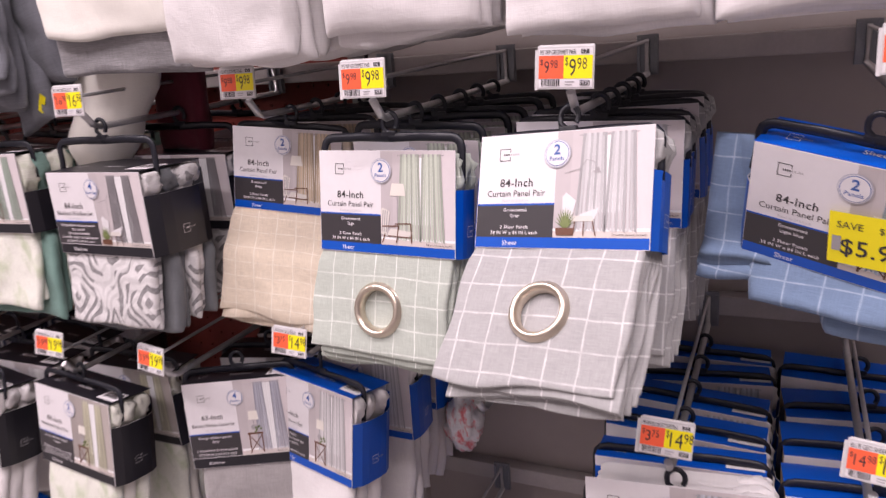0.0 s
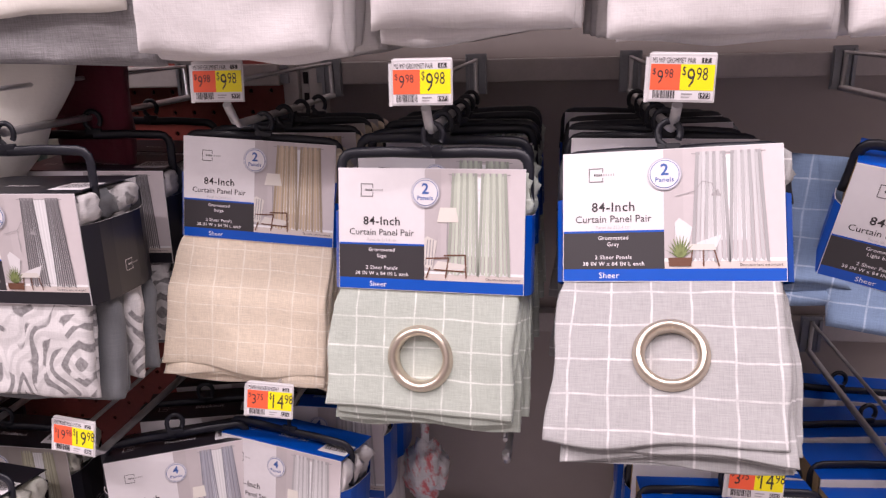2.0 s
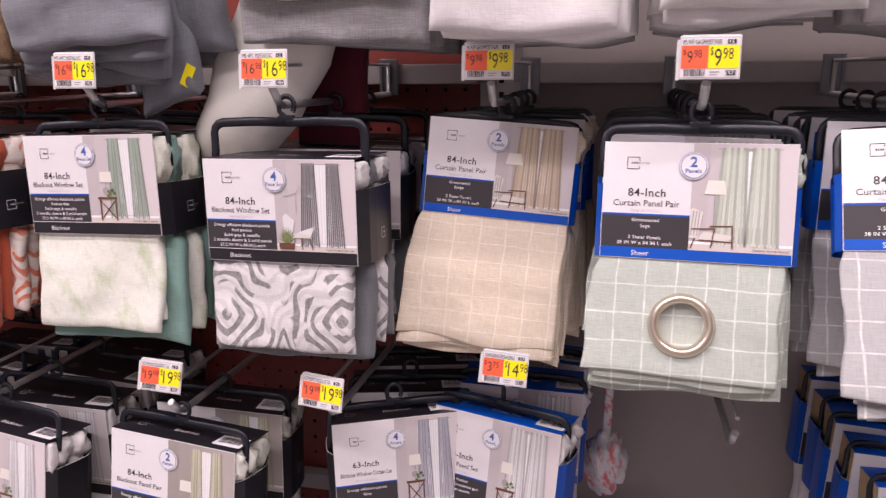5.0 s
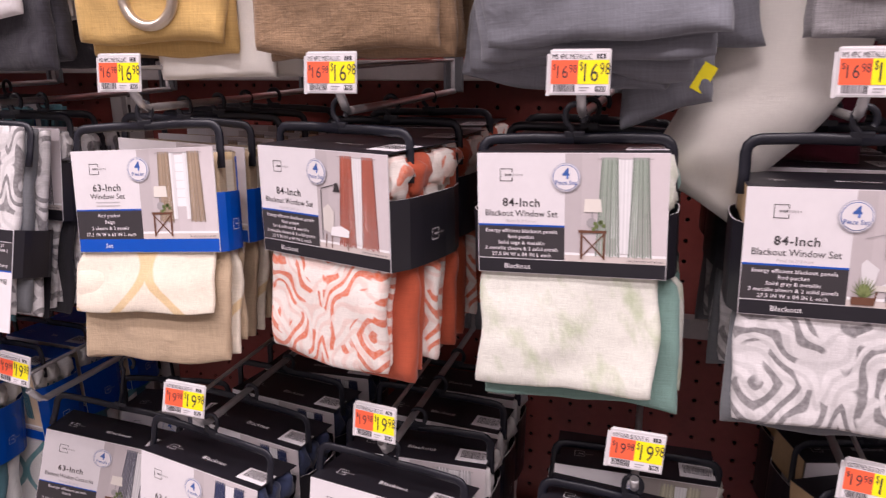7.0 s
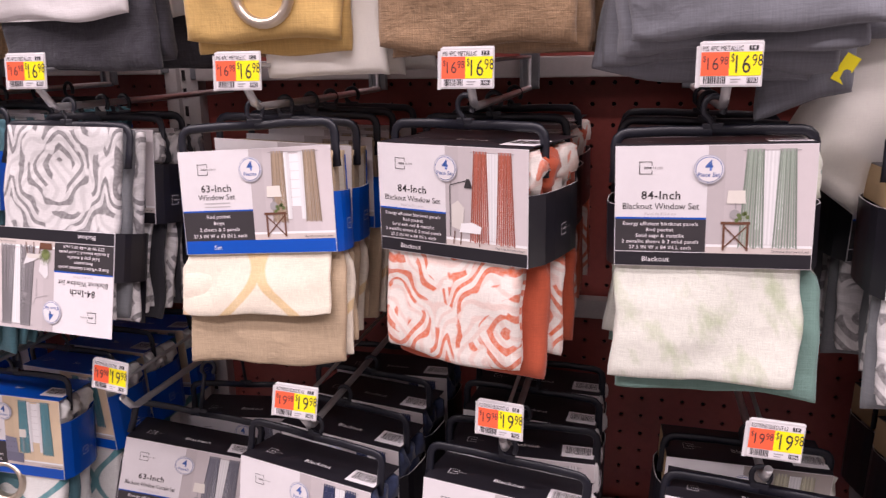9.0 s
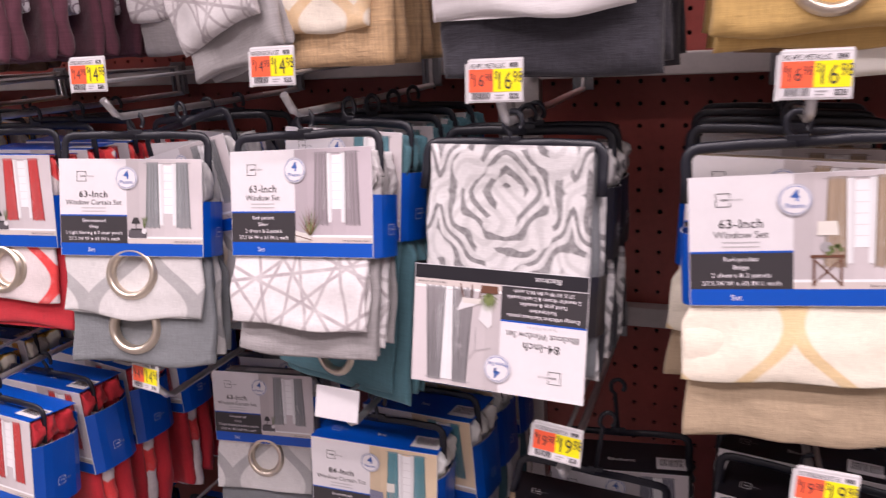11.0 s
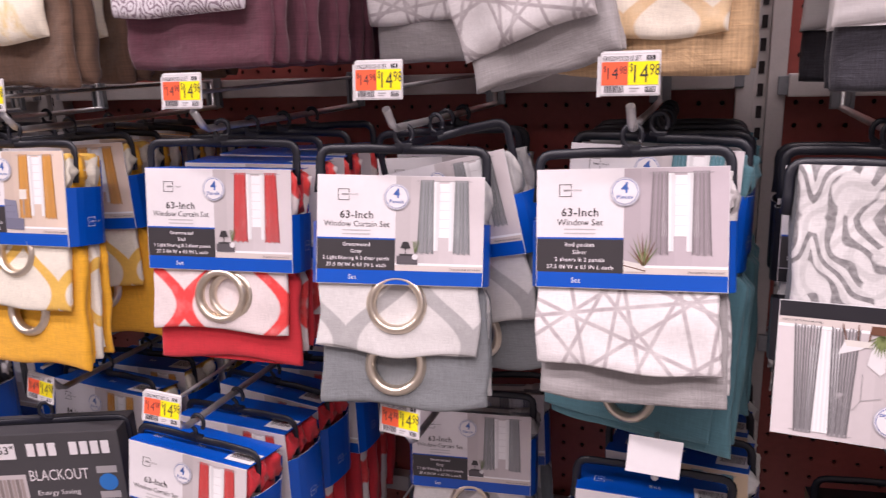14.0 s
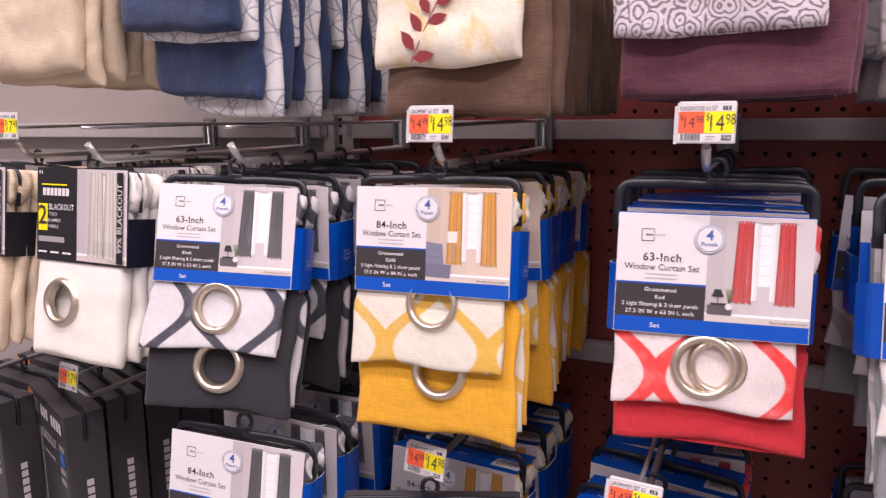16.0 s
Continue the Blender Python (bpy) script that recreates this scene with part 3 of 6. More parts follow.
def make_tag(name, number, left, right, code, blank=False):
    """A shelf price label in a clear holder; origin at the middle of its face."""
    label = "blank white plastic label holder on a display hook" if blank else f"orange and yellow {right} price label in clear plastic holder"
    t = thing("price_tag", pose(0, 0, -5), label, "price tag", "shelf price tags")
    b = Mesh()
    w, h = 0.0236, 0.0168
    b.box(-w - 0.0008, w + 0.0008, -0.001, 0.0006, -h - 0.001, h + 0.001, WHITE if blank else PLASTIC, 0.0007)
    if not blank:
        b.box(-w - 0.0032, -w, -0.0002, 0.0006, -h - 0.0016, h - 0.002, PLASTIC)
        b.box(-w + 0.001, w, -0.0002, 0.0006, h, h + 0.002, PLASTIC)
    b.box(-0.006, 0.006, 0.0, 0.008, -0.006, 0.006, PLASTIC, 0.001)
    part("holder", b, t)
    if blank:
        return t
    b = Mesh()
    b.rect(-w + 0.0006, w - 0.0006, -h + 0.0006, h - 0.0012, -0.0014, WHITE)
    paper = part("paper_label", b, t)
    b = Mesh()
    b.rect(-w + 0.0006, -0.0014, -h + 0.0078, h - 0.0070, -0.0017, TAG_RED)
    part("orange_field", b, paper, "orange unit price field")
    b = Mesh()
    b.rect(-0.0014, w - 0.0006, -h + 0.0078, h - 0.0070, -0.0017, TAG_YELLOW)
    part("yellow_field", b, paper, "yellow retail price field")
    b = Mesh()
    y = -0.0018
    b.text(name, -0.0065, h - 0.0042, 0.0058, y, INK_DARK, wide=0.031)
    b.rect(w - 0.0105, w - 0.0036, h - 0.0058, h - 0.0022, y, INK_DARK)
    b.text(number, w - 0.0070, h - 0.0040, 0.0046, y - 0.0003, WHITE, 0.008)
    for x0, price, tall in ((-w + 0.0010, left, 0.0128), (-0.0010, right, 0.0182)):
        d, c = price.split(".")
        wide = 0.0044 * (1.0 if tall < 0.015 else 1.3)
        b.text("$", x0 + 0.0022, 0.0030 + tall * 0.12, tall * 0.52, y, INK_DARK, wide=0.0026)
        b.text(d, x0 + 0.0044 + wide * len(d) / 2, 0.0018 - tall * 0.10, tall * 1.12, y, INK_DARK, wide=wide * len(d))
        b.text(c, x0 + 0.0050 + wide * len(d) + wide * 0.78, 0.0030, tall * 0.74, y, INK_DARK, wide=wide * 1.45)
    x = -w + 0.003
    rnd = random.Random(number + name)
    while x < -0.004:
        s = rnd.choice((0.0004, 0.0007, 0.0011))
        b.rect(x, x + s, -h + 0.0016, -h + 0.0074, y, INK_DARK)
        x += s + rnd.choice((0.0005, 0.0008))
    b.rect(0.0, 0.008, -h + 0.0046, -h + 0.0055, y, INK_GREY)
    b.rect(0.0, 0.006, -h + 0.0024, -h + 0.0031, y, INK_GREY)
    b.rect(w - 0.0110, w - 0.0026, -h + 0.0020, -h + 0.0062, y, INK_DARK)
    b.text(code, w - 0.0068, -h + 0.0041, 0.0048, y - 0.0003, WHITE, 0.006, wide=0.0075)
    part("lettering", b, paper, "printed prices and barcode")
    return t


# ---- packaged curtains ----
PHOTO_WALL, PHOTO_FLOOR, PHOTO_PANE = ink(0.55, 0.50, 0.51), ink(0.62, 0.55, 0.52), ink(0.84, 0.83, 0.84)
PHOTO_BAR = ink(0.70, 0.68, 0.69)
PHOTO_WOOD, PHOTO_SEAT, PHOTO_GREEN, PHOTO_SHADE = ink(0.14, 0.06, 0.035), ink(0.66, 0.62, 0.58), ink(0.13, 0.17, 0.06), ink(0.74, 0.70, 0.64)


def photo(b, x0, x1, z0, z1, y, colour, decor, style, wall=(0.55, 0.50, 0.51)):
    """A printed room picture: wall, floor, window, a pair of curtains and a piece of furniture."""
    w, h = x1 - x0, z1 - z0
    e = 0.00008

    def poly(points, m, layer):
        b.face([(x0 + u * w, y - layer * e, z0 + v * h) for u, v in points], m)

    def quad(u0, u1, v0, v1, m, layer):
        poly([(u0, v0), (u1, v0), (u1, v1), (u0, v1)], m, layer)

    def line(points, thick, m, layer):
        for (ua, va), (ub, vb) in zip(points, points[1:]):
            du, dv = (ub - ua) * w, (vb - va) * h
            k = thick / max(1e-6, math.hypot(du, dv))
            nu, nv = -dv * k / w, du * k / h
            poly([(ua - nu, va - nv), (ub - nu, vb - nv), (ub + nu, vb + nv), (ua + nu, va + nv)], m, layer)

    def tint(c, k):
        return ink(*(min(0.9, v * k) for v in c))

    for k, tone in enumerate((0.90, 0.96, 1.02, 1.07, 1.12, 1.16)):
        quad(k / 6, (k + 1) / 6, 0, 1, tint(wall, tone), 0)
    low = 0.20 if style == "set" else 0.07
    quad(0, 1, 0, 0.06, PHOTO_FLOOR, 1)
    quad(0, 1, 0.06, 0.085, PHOTO_PANE, 1)
    left, right = {"sheer": ((0.28, 0.53), (0.57, 0.82)), "blackout": ((0.36, 0.52), (0.66, 0.81)), "set": ((0.28, 0.43), (0.67, 0.82))}[style]
    pane = (0.80, 0.79, 0.80)
    a0, a1 = left[1] - 0.06, right[0] + 0.06
    if style == "sheer":
        a0, a1 = left[0] + 0.07, right[1] - 0.10
    quad(a0, a1, low + 0.16, 0.93, PHOTO_PANE, 2)
    for k in range(1, 6):
        v = low + 0.16 + (0.77 - low) * k / 6
        quad(a0, a1, v, v + 0.008, PHOTO_BAR, 3)
    for k in (1, 2):
        u = a0 + (a1 - a0) * k / 3
        quad(u, u + 0.01, low + 0.16, 0.93, PHOTO_BAR, 3)
    if style != "sheer":
        for k in range(8):
            ua = left[1] + (right[0] - left[1]) * k / 8
            ub = ua + (right[0] - left[1]) / 8
            if style == "blackout" or k in (0, 1, 6, 7):
                quad(ua, ub, low + 0.02, 0.95, tint(pane, (1.0, 0.88, 0.97, 0.85)[k % 4]), 4)
    line([(left[0] - 0.04, 0.952), (right[1] + 0.04, 0.952)], 0.0003, INK_GREY, 5)
    for side, (u0, u1) in enumerate((left, right)):
        n = 9
        for k in range(n):
            tone = (0.72, 1.0, 1.16, 0.86, 1.08, 0.78, 1.12, 0.95, 0.7)[k]
            c = colour if style != "sheer" else tuple(v * 0.82 for v in colour)
            ua, ub = u0 + (u1 - u0) * k / n, u0 + (u1 - u0) * (k + 1) / n
            bend = 0.010 * (k - 4) * (1 if style != "set" else 0.5) + (0.012 if side else -0.012)
            dip = 0.012 * ((k * 5) % 3)
            poly([(ua + bend, low - 0.02 + dip), (ub + bend, low - 0.02 + 0.012 * ((k * 5 + 5) % 3)), (ub, 0.965), (ua, 0.965)], tint(c, tone), 6)
        for k in range(4):
            u = u0 + (u1 - u0) * (k + 0.3) / 4
            quad(u, u + 0.014, 0.94, 0.965, INK_GREY, 7)
    wood, seat, shade, leaf, iron = PHOTO_WOOD, PHOTO_SEAT, PHOTO_SHADE, PHOTO_GREEN, INK_DARK
    if decor == "chair":
        line([(0.235, 0.06), (0.235, 0.56)], 0.0004, INK_GREY, 8)
        poly([(0.13, 0.53), (0.35, 0.53), (0.32, 0.66), (0.16, 0.66)], shade, 9)
        poly([(0.0, 0.12), (0.08, 0.10), (0.13, 0.36), (0.03, 0.40), (0.0, 0.38)], seat, 8)
        for k in range(3):
            line([(0.015 + 0.03 * k, 0.14), (0.035 + 0.03 * k, 0.37)], 0.0005, INK_GREY, 9)
        poly([(0.08, 0.10), (0.38, 0.09), (0.45, 0.15), (0.14, 0.18)], seat, 9)
        line([(0.02, 0.20), (0.25, 0.21), (0.22, 0.03)], 0.0006, wood, 10)
        line([(0.20, 0.23), (0.42, 0.24), (0.43, 0.03)], 0.0006, wood, 10)
        line([(0.06, 0.12), (0.02, 0.02)], 0.0006, wood, 10)
        line([(0.10, 0.10), (0.42, 0.09)], 0.0006, wood, 10)
    elif decor == "lamp":
        poly([(0.19, 0.47), (0.37, 0.47), (0.36, 0.59), (0.20, 0.59)], shade, 8)
        b.disc(x0 + 0.27 * w, z0 + 0.37 * h, w * 0.05, y - 8 * e, INK_GREY, 14)
        line([(0.275, 0.42), (0.275, 0.47)], 0.0006, INK_GREY, 8)
        for k in range(6):
            b.disc(x0 + (0.34 + 0.05 * math.cos(k)) * w, z0 + (0.345 + 0.035 * math.sin(k * 1.7)) * h, w * 0.022, y - (9 + k % 2) * e, leaf, 6)
        quad(0.14, 0.42, 0.275, 0.30, wood, 9)
        for u in (0.16, 0.385):
            quad(u, u + 0.022, 0.03, 0.275, wood, 9)
        line([(0.17, 0.05), (0.39, 0.26)], 0.0006, wood, 8)
        line([(0.39, 0.05), (0.17, 0.26)], 0.0006, wood, 8)
    elif decor == "plant":
        line([(0.27, 0.42), (0.27, 0.64), (0.10, 0.60)], 0.0003, INK_GREY, 8)
        line([(0.27, 0.64), (0.33, 0.72), (0.41, 0.70), (0.45, 0.62)], 0.0003, INK_GREY, 8)
        poly([(0.40, 0.60), (0.49, 0.59), (0.46, 0.65)], INK_GREY, 8)
        poly([(0.10, 0.20), (0.20, 0.16), (0.24, 0.34), (0.13, 0.42), (0.09, 0.38)], PHOTO_BAR, 8)
        poly([(0.20, 0.16), (0.44, 0.17), (0.49, 0.28), (0.30, 0.22)], PHOTO_BAR, 9)
        poly([(0.20, 0.15), (0.44, 0.15), (0.42, 0.20), (0.22, 0.20)], seat, 10)
        for ua, ub in ((0.24, 0.22), (0.42, 0.46), (0.33, 0.33)):
            line([(ua, 0.16), (ub, 0.02)], 0.0005, wood, 9)
        poly([(0.04, 0.02), (0.22, 0.02), (0.24, 0.09), (0.03, 0.09)], wood, 11)
        for k in range(11):
            a = radians(20 + k * 14)
            u, v = 0.135 + 0.13 * math.cos(a), 0.09 + 0.19 * math.sin(a)
            poly([(0.115, 0.09), (0.155, 0.09), (u, v)], (leaf, ink(0.20, 0.24, 0.09))[k % 2], 12 + k % 2)
    elif decor == "agave":
        poly([(0.0, 0.02), (0.22, 0.02), (0.20, 0.09), (0.0, 0.13)], seat, 8)
        line([(0.0, 0.08), (0.22, 0.03)], 0.0005, wood, 9)
        for k in range(9):
            a = radians(35 + k * 15)
            u, v = 0.20 + 0.19 * math.cos(a), 0.10 + 0.30 * math.sin(a)
            poly([(0.185, 0.08), (0.215, 0.08), (u, v)], (leaf, wood, ink(0.26, 0.22, 0.13))[k % 3], 10 + k % 2)
    elif decor == "wing":
        line([(0.06, 0.10), (0.06, 0.62), (0.30, 0.68)], 0.0004, iron, 8)
        poly([(0.24, 0.60), (0.34, 0.60), (0.31, 0.69), (0.27, 0.69)], iron, 9)
        poly([(0.08, 0.20), (0.22, 0.16), (0.24, 0.40), (0.16, 0.47), (0.08, 0.42)], seat, 9)
        poly([(0.18, 0.15), (0.44, 0.15), (0.46, 0.22), (0.34, 0.26), (0.20, 0.24)], PHOTO_PANE, 10)
        for ua, ub in ((0.20, 0.19), (0.42, 0.43), (0.12, 0.10)):
            line([(ua, 0.16), (ub, 0.02)], 0.0005, wood, 9)
    elif decor == "table":
        quad(0.02, 0.26, 0.07, 0.16, ink(0.10, 0.09, 0.10), 8)
        quad(0.05, 0.22, 0.16, 0.18, iron, 9)
        poly([(0.06, 0.24), (0.18, 0.24), (0.15, 0.31), (0.09, 0.31)], iron, 9)
        line([(0.12, 0.18), (0.12, 0.25)], 0.0004, iron, 9)
        b.disc(x0 + 0.23 * w, z0 + 0.15 * h, w * 0.035, y - 10 * e, PHOTO_BAR, 12)
        for k in range(5):
            line([(0.23, 0.18), (0.20 + 0.02 * k, 0.32)], 0.0003, leaf, 10)
    elif decor == "sofa":
        poly([(0.0, 0.05), (0.30, 0.04), (0.31, 0.18), (0.0, 0.20)], ink(0.17, 0.17, 0.24), 8)
        poly([(0.0, 0.19), (0.22, 0.18), (0.20, 0.40), (0.0, 0.42)], ink(0.21, 0.21, 0.29), 9)
        for k in range(6):
            b.disc(x0 + (0.04 + 0.06 * (k % 3)) * w, z0 + (0.26 + 0.08 * (k // 3)) * h, w * 0.008, y - 10 * e, ink(0.10, 0.10, 0.16), 6)
        quad(0.26, 0.38, 0.42, 0.54, shade, 9)
        quad(0.31, 0.33, 0.22, 0.42, INK_GREY, 9)
    b.text("Decorative items not included", x0 + 0.80 * w, z0 + 0.03 * h, w * 0.034, y - 11 * e, INK_DARK, 0.0, wide=0.34 * w)


def logo(b, cx, cz, s, y, m, m2):
    """The maker's mark as a plain outlined square with a bar."""
    t = s * 0.05
    for r in ((-s / 2, s / 2, -s / 2, -s / 2 + t), (-s / 2, s / 2, s / 2 - t, s / 2), (-s / 2, -s / 2 + t, -s / 2, s / 2), (s / 2 - t, s / 2, s * 0.18, s / 2), (s / 2 - t, s / 2, -s / 2, -s * 0.18)):
        b.rect(cx + r[0], cx + r[1], cz + r[2], cz + r[3], y, m)
    for k in range(4):
        b.rect(cx - s * 0.12 + k * s * 0.15, cx - s * 0.03 + k * s * 0.15, cz - s * 0.07, cz + s * 0.09, y, m)
    for k in range(5):
        b.rect(cx + s * (0.52 + k * 0.17), cx + s * (0.59 + k * 0.17), cz - s * 0.07, cz + s * 0.09, y, m2)


def hanger(parent, hw, drop, y, bar_z=-0.021):
    b = Mesh()
    bar_z = min(bar_z - 0.005, -0.025)
    hook = [(0.0085 * math.cos(radians(a)) + 0.0005, y, -0.0105 + 0.0095 * math.sin(radians(a))) for a in range(-40, 200, 20)]
    hook += [(-0.0075, y, -0.0165), (-0.003, y, -0.0205), (0.0, y, bar_z)]
    b.tube(hook, 0.0027, BLACK_PLASTIC, 8, 0.8)
    r = 0.011
    leg = []
    for sx in (-1, 1):
        pts = [(0, y, bar_z), (sx * (hw - r) * 0.5, y, bar_z + 0.001), (sx * (hw - r), y, bar_z)]
        pts += [(sx * (hw - r + r * math.sin(radians(a))), y, bar_z - r + r * math.cos(radians(a))) for a in (30, 60, 90)]
        pts += [(sx * hw, y, bar_z - r - drop * 0.5), (sx * (hw + 0.001), y - 0.002, bar_z - r - drop)]
        b.tube(pts, 0.0047, BLACK_PLASTIC, 8, 0.5)
    b.box(-0.009, 0.009, y - 0.002, y + 0.002, bar_z - 0.003, bar_z + 0.007, BLACK_PLASTIC, 0.0015)
    return part("hanger", b, parent, "glossy black plastic hanger")


def curtain_pack(label, spec, group="packaged curtains"):
    """A packaged curtain on its hanger. Origin where the hook rides on the wire; front face at y = -depth/2."""
    g = dict(w=0.168, h=0.108, top=-0.035, depth=0.04, strip="blue", lid=False, inverted=False, side=0.62, bar=-0.021, card_turn=0.0, belly=0.012, puff=True, lump=0.0062)
    g.update(spec)
    p = thing("curtain_package", pose(0, 0, -5), label, "curtain package", group)
    w, h, d, top = g["w"], g["h"], g["depth"], g["top"]
    hw, yf = w / 2, -d / 2
    strip = BLUE if g["strip"] == "blue" else SLEEVE_BLACK
    # cloth
    b = Mesh()
    for layer in g["cloth"]:
        colour, x0, x1, z0, y0, y1, seed, flare, lean = layer
        b = Mesh()
        ztop = g.get("cloth_top", top - 0.006)
        own = [(gx, gz, r * 0.93) for gx, gz, gy, r in g.get("eyelets", ()) if y0 - 0.006 < gy < y0 + 0.004]
        b.pad(C[colour], x0, x1, z0, ztop, y0, y1, seed, flare=flare, lean=lean, free=g.get("free", top - h), belly=g["belly"], holes=own,
              nx=36 if own else 20, nz=36 if own else 20, lump=0.0016 if own else g["lump"], clip=hw - 0.0012 if g.get("card", True) and not g.get("loose") else None)
        part("folded_panel", b, p, at=g.get("cloth_at"))
    if g.get("puff"):
        zc, zh = top - h * (1 - g["side"]) * 0.52, h * (1 - g["side"]) * 0.62
        b = Mesh()
        for k, (px, tone) in enumerate(((-yf * 0.55, g["cloth"][0][0]), (yf * 0.2, g["cloth"][-1][0]), (yf * 0.72, g["cloth"][0][0]))):
            start = len(b.bm.verts)
            bmesh.ops.create_icosphere(b.bm, subdivisions=3, radius=1.0)
            mi = b.slot(C[tone])
            b.bm.verts.ensure_lookup_table()
            for v in b.bm.verts[start:]:
                q = v.co * 1.7 + Vector((k * 5, g["cloth"][0][6], 0))
                s = 1 + 0.30 * noise.noise(q) + 0.34 * (abs(noise.noise(q * 1.9)) - 0.25) + 0.22 * noise.noise(q * 3.7)
                v.co = Vector((hw * 0.84 + v.co.x * s * 0.020, max(yf + 0.003, px + v.co.y * s * d * 0.22), min(top - 0.003, zc + v.co.z * s * zh)))
                for f in v.link_faces:
                    f.material_index, f.smooth = mi, True
        part("puffed_edge", b, p, "crumpled cloth bulging from the sleeve side")
    for gx, gz, gy, r in g.get("eyelets", ()):
        b = Mesh()
        free = g.get("free", top - h)
        low = min(layer[3] for layer in g["cloth"][:1])
        along = min(1.0, max(0.02, (free - gz) / (free - low)))
        slope = math.degrees(math.atan(g["belly"] * 0.8 / (free - low) * along ** -0.2))
        b.ring(0, 0, 0, r, r * 0.19, EYELET)
        part("eyelet", b, p, "brushed champagne metal eyelet", pose(gx, gy - g["belly"] * along ** 0.8, gz, -slope, 0, 0))
    if g.get("hanger", True):
        hanger(p, hw + 0.001, g.get("legs", 0.034), g.get("hanger_y", yf * 0.45), g["bar"])
    if not g.get("card", True):
        return p
    # sleeve: front board, side bands, back and lid
    t = 0.0008
    turned = pose(0, 0, 0, 0, g["card_turn"], 0)
    if g["inverted"]:
        turned = pose(0, 0, g["flip_z"], 0, 180 + g["card_turn"], 0) @ pose(0, 0, -(top - h / 2))
    b = Mesh()
    b.box(-hw, hw, yf - t, yf, top - h, top, WHITE)
    sleeve = part("sleeve_front", b, p, "white printed card front", turned)
    b = Mesh()
    for sx in (-1, 1):
        zt = top - h * (1 - g["side"])
        xa = sx * hw
        bow = 0.0035 + d * 0.05
        bend = [(xa + sx * bow * (1 - (2 * k / 6 - 1) ** 4), yf + d * k / 6) for k in range(7)]
        for (xb, yb), (xc, yc) in zip(bend, bend[1:]):
            for e in (0.0, sx * t):
                b.face([(xb + e, yb, top - h), (xc + e, yc, top - h), (xc + e, yc, zt + 0.002), (xb + e, yb, zt + 0.002)], strip)
            b.face([(xb, yb, zt + 0.002), (xc, yc, zt + 0.002), (xc + sx * t, yc, zt + 0.002), (xb + sx * t, yb, zt + 0.002)], WHITE)
        if g["lid"]:
            b.box(min(xa, xa - sx * t), max(xa, xa - sx * t), yf + 0.004, -yf, zt - 0.001, top, KRAFT) if sx < 0 else None
    b.box(-hw, hw, -yf, -yf + t, top - h, top - h * 0.1, strip)
    part("sleeve_band", b, sleeve, "printed card side bands")
    if g["lid"]:
        b = Mesh()
        b.box(-hw, hw, yf - t * 0.5, -yf, top, top + t, strip)
        part("lid_flap", b, sleeve, "printed card top flap")
    y = yf - t - 0.0002
    m = 0.0005
    xs = -hw + w * g.get("split", 0.475)
    style = "sheer" if g.get("sheer") else "blackout" if g["strip"] == "black" else "set"
    at_strip, at_panel, at_size, at_title = {"sheer": (0.905, 0.628, 0.430, 0.522), "blackout": (0.880, 0.602, 0.404, 0.494), "set": (0.868, 0.588, 0.362, 0.446)}[style]
    zs = top - h * at_strip
    zd = top - h * at_panel
    b = Mesh()
    b.rect(-hw + m, hw - m, top - h + m, zs, y, strip)
    part("bottom_strip", b, sleeve, "coloured printed strip")
    b = Mesh()
    b.rect(-hw + m, xs, zs, zd, y, CHARCOAL)
    b.rect(-hw + m, xs, zd, zd + 0.0016, y, BLUE)
    if style == "blackout":
        b.rect(-hw + m, xs, zs, zs + 0.0006, y - 0.0001, WHITE)
    part("info_panel", b, sleeve, "charcoal printed panel")
    b = Mesh()
    photo(b, xs, hw - m, zs, top - m, y, g["photo"], g["decor"], style, g.get("wall", (0.55, 0.50, 0.51)))
    part("room_photo", b, sleeve, "printed photograph of curtains in a room")
    cx = -hw + w * 0.24
    bx, bz, br = -hw + w * 0.480, top - h * 0.195, w * 0.073
    b = Mesh()
    b.disc(bx, bz, br * 1.06, y - 0.0010, ink(0.42, 0.42, 0.5))
    b.disc(bx, bz, br, y - 0.0012, WHITE)
    b.disc(bx, bz, br * 0.93, y - 0.0014, BADGE_BLUE)
    b.disc(bx, bz, br * 0.885, y - 0.0016, WHITE)
    b.text(g["count"][0], bx, bz + br * 0.3, br * 1.05, y - 0.0018, BADGE_BLUE, 0.03)
    b.text(g["count"][1], bx, bz - br * 0.36, br * 0.44, y - 0.0018, BADGE_BLUE, 0.012, wide=br * 1.5)
    part("count_badge", b, sleeve, "round white badge with the panel count")
    b = Mesh()
    y -= 0.00012
    logo(b, -hw + w * 0.16, top - h * 0.18, w * 0.068, y, INK_DARK, INK_GREY)
    b.text(g["size"], cx, top - h * at_size, w * 0.063, y, INK_DARK, 0.014)
    b.text(g["title"], cx, top - h * at_title, w * 0.049, y, INK_DARK, 0.0, wide=w * 0.395)
    faint = ink(0.50, 0.48, 0.49)
    if style == "set":
        for k in (0, 1):
            b.rect(cx - w * 0.085, cx + w * 0.085, top - h * (0.510 + 0.034 * k), top - h * (0.500 + 0.034 * k), y, faint)
    else:
        b.text("Panel de 213.4 cm", cx, top - h * (at_title + 0.064), w * 0.022, y, faint)
    lines = g["lines"]
    step = h * (at_strip - at_panel - 0.03) / len(lines)
    for k, line in enumerate(lines):
        b.text(line, cx, zd - h * 0.012 - step * (k + 0.55), min(step * 0.85, w * 0.031), y, WHITE, 0.016, wide=w * 0.40)
    b.text(g["word"], -hw + w * 0.22, (zs + top - h) / 2, w * 0.040, y, WHITE, 0.006)
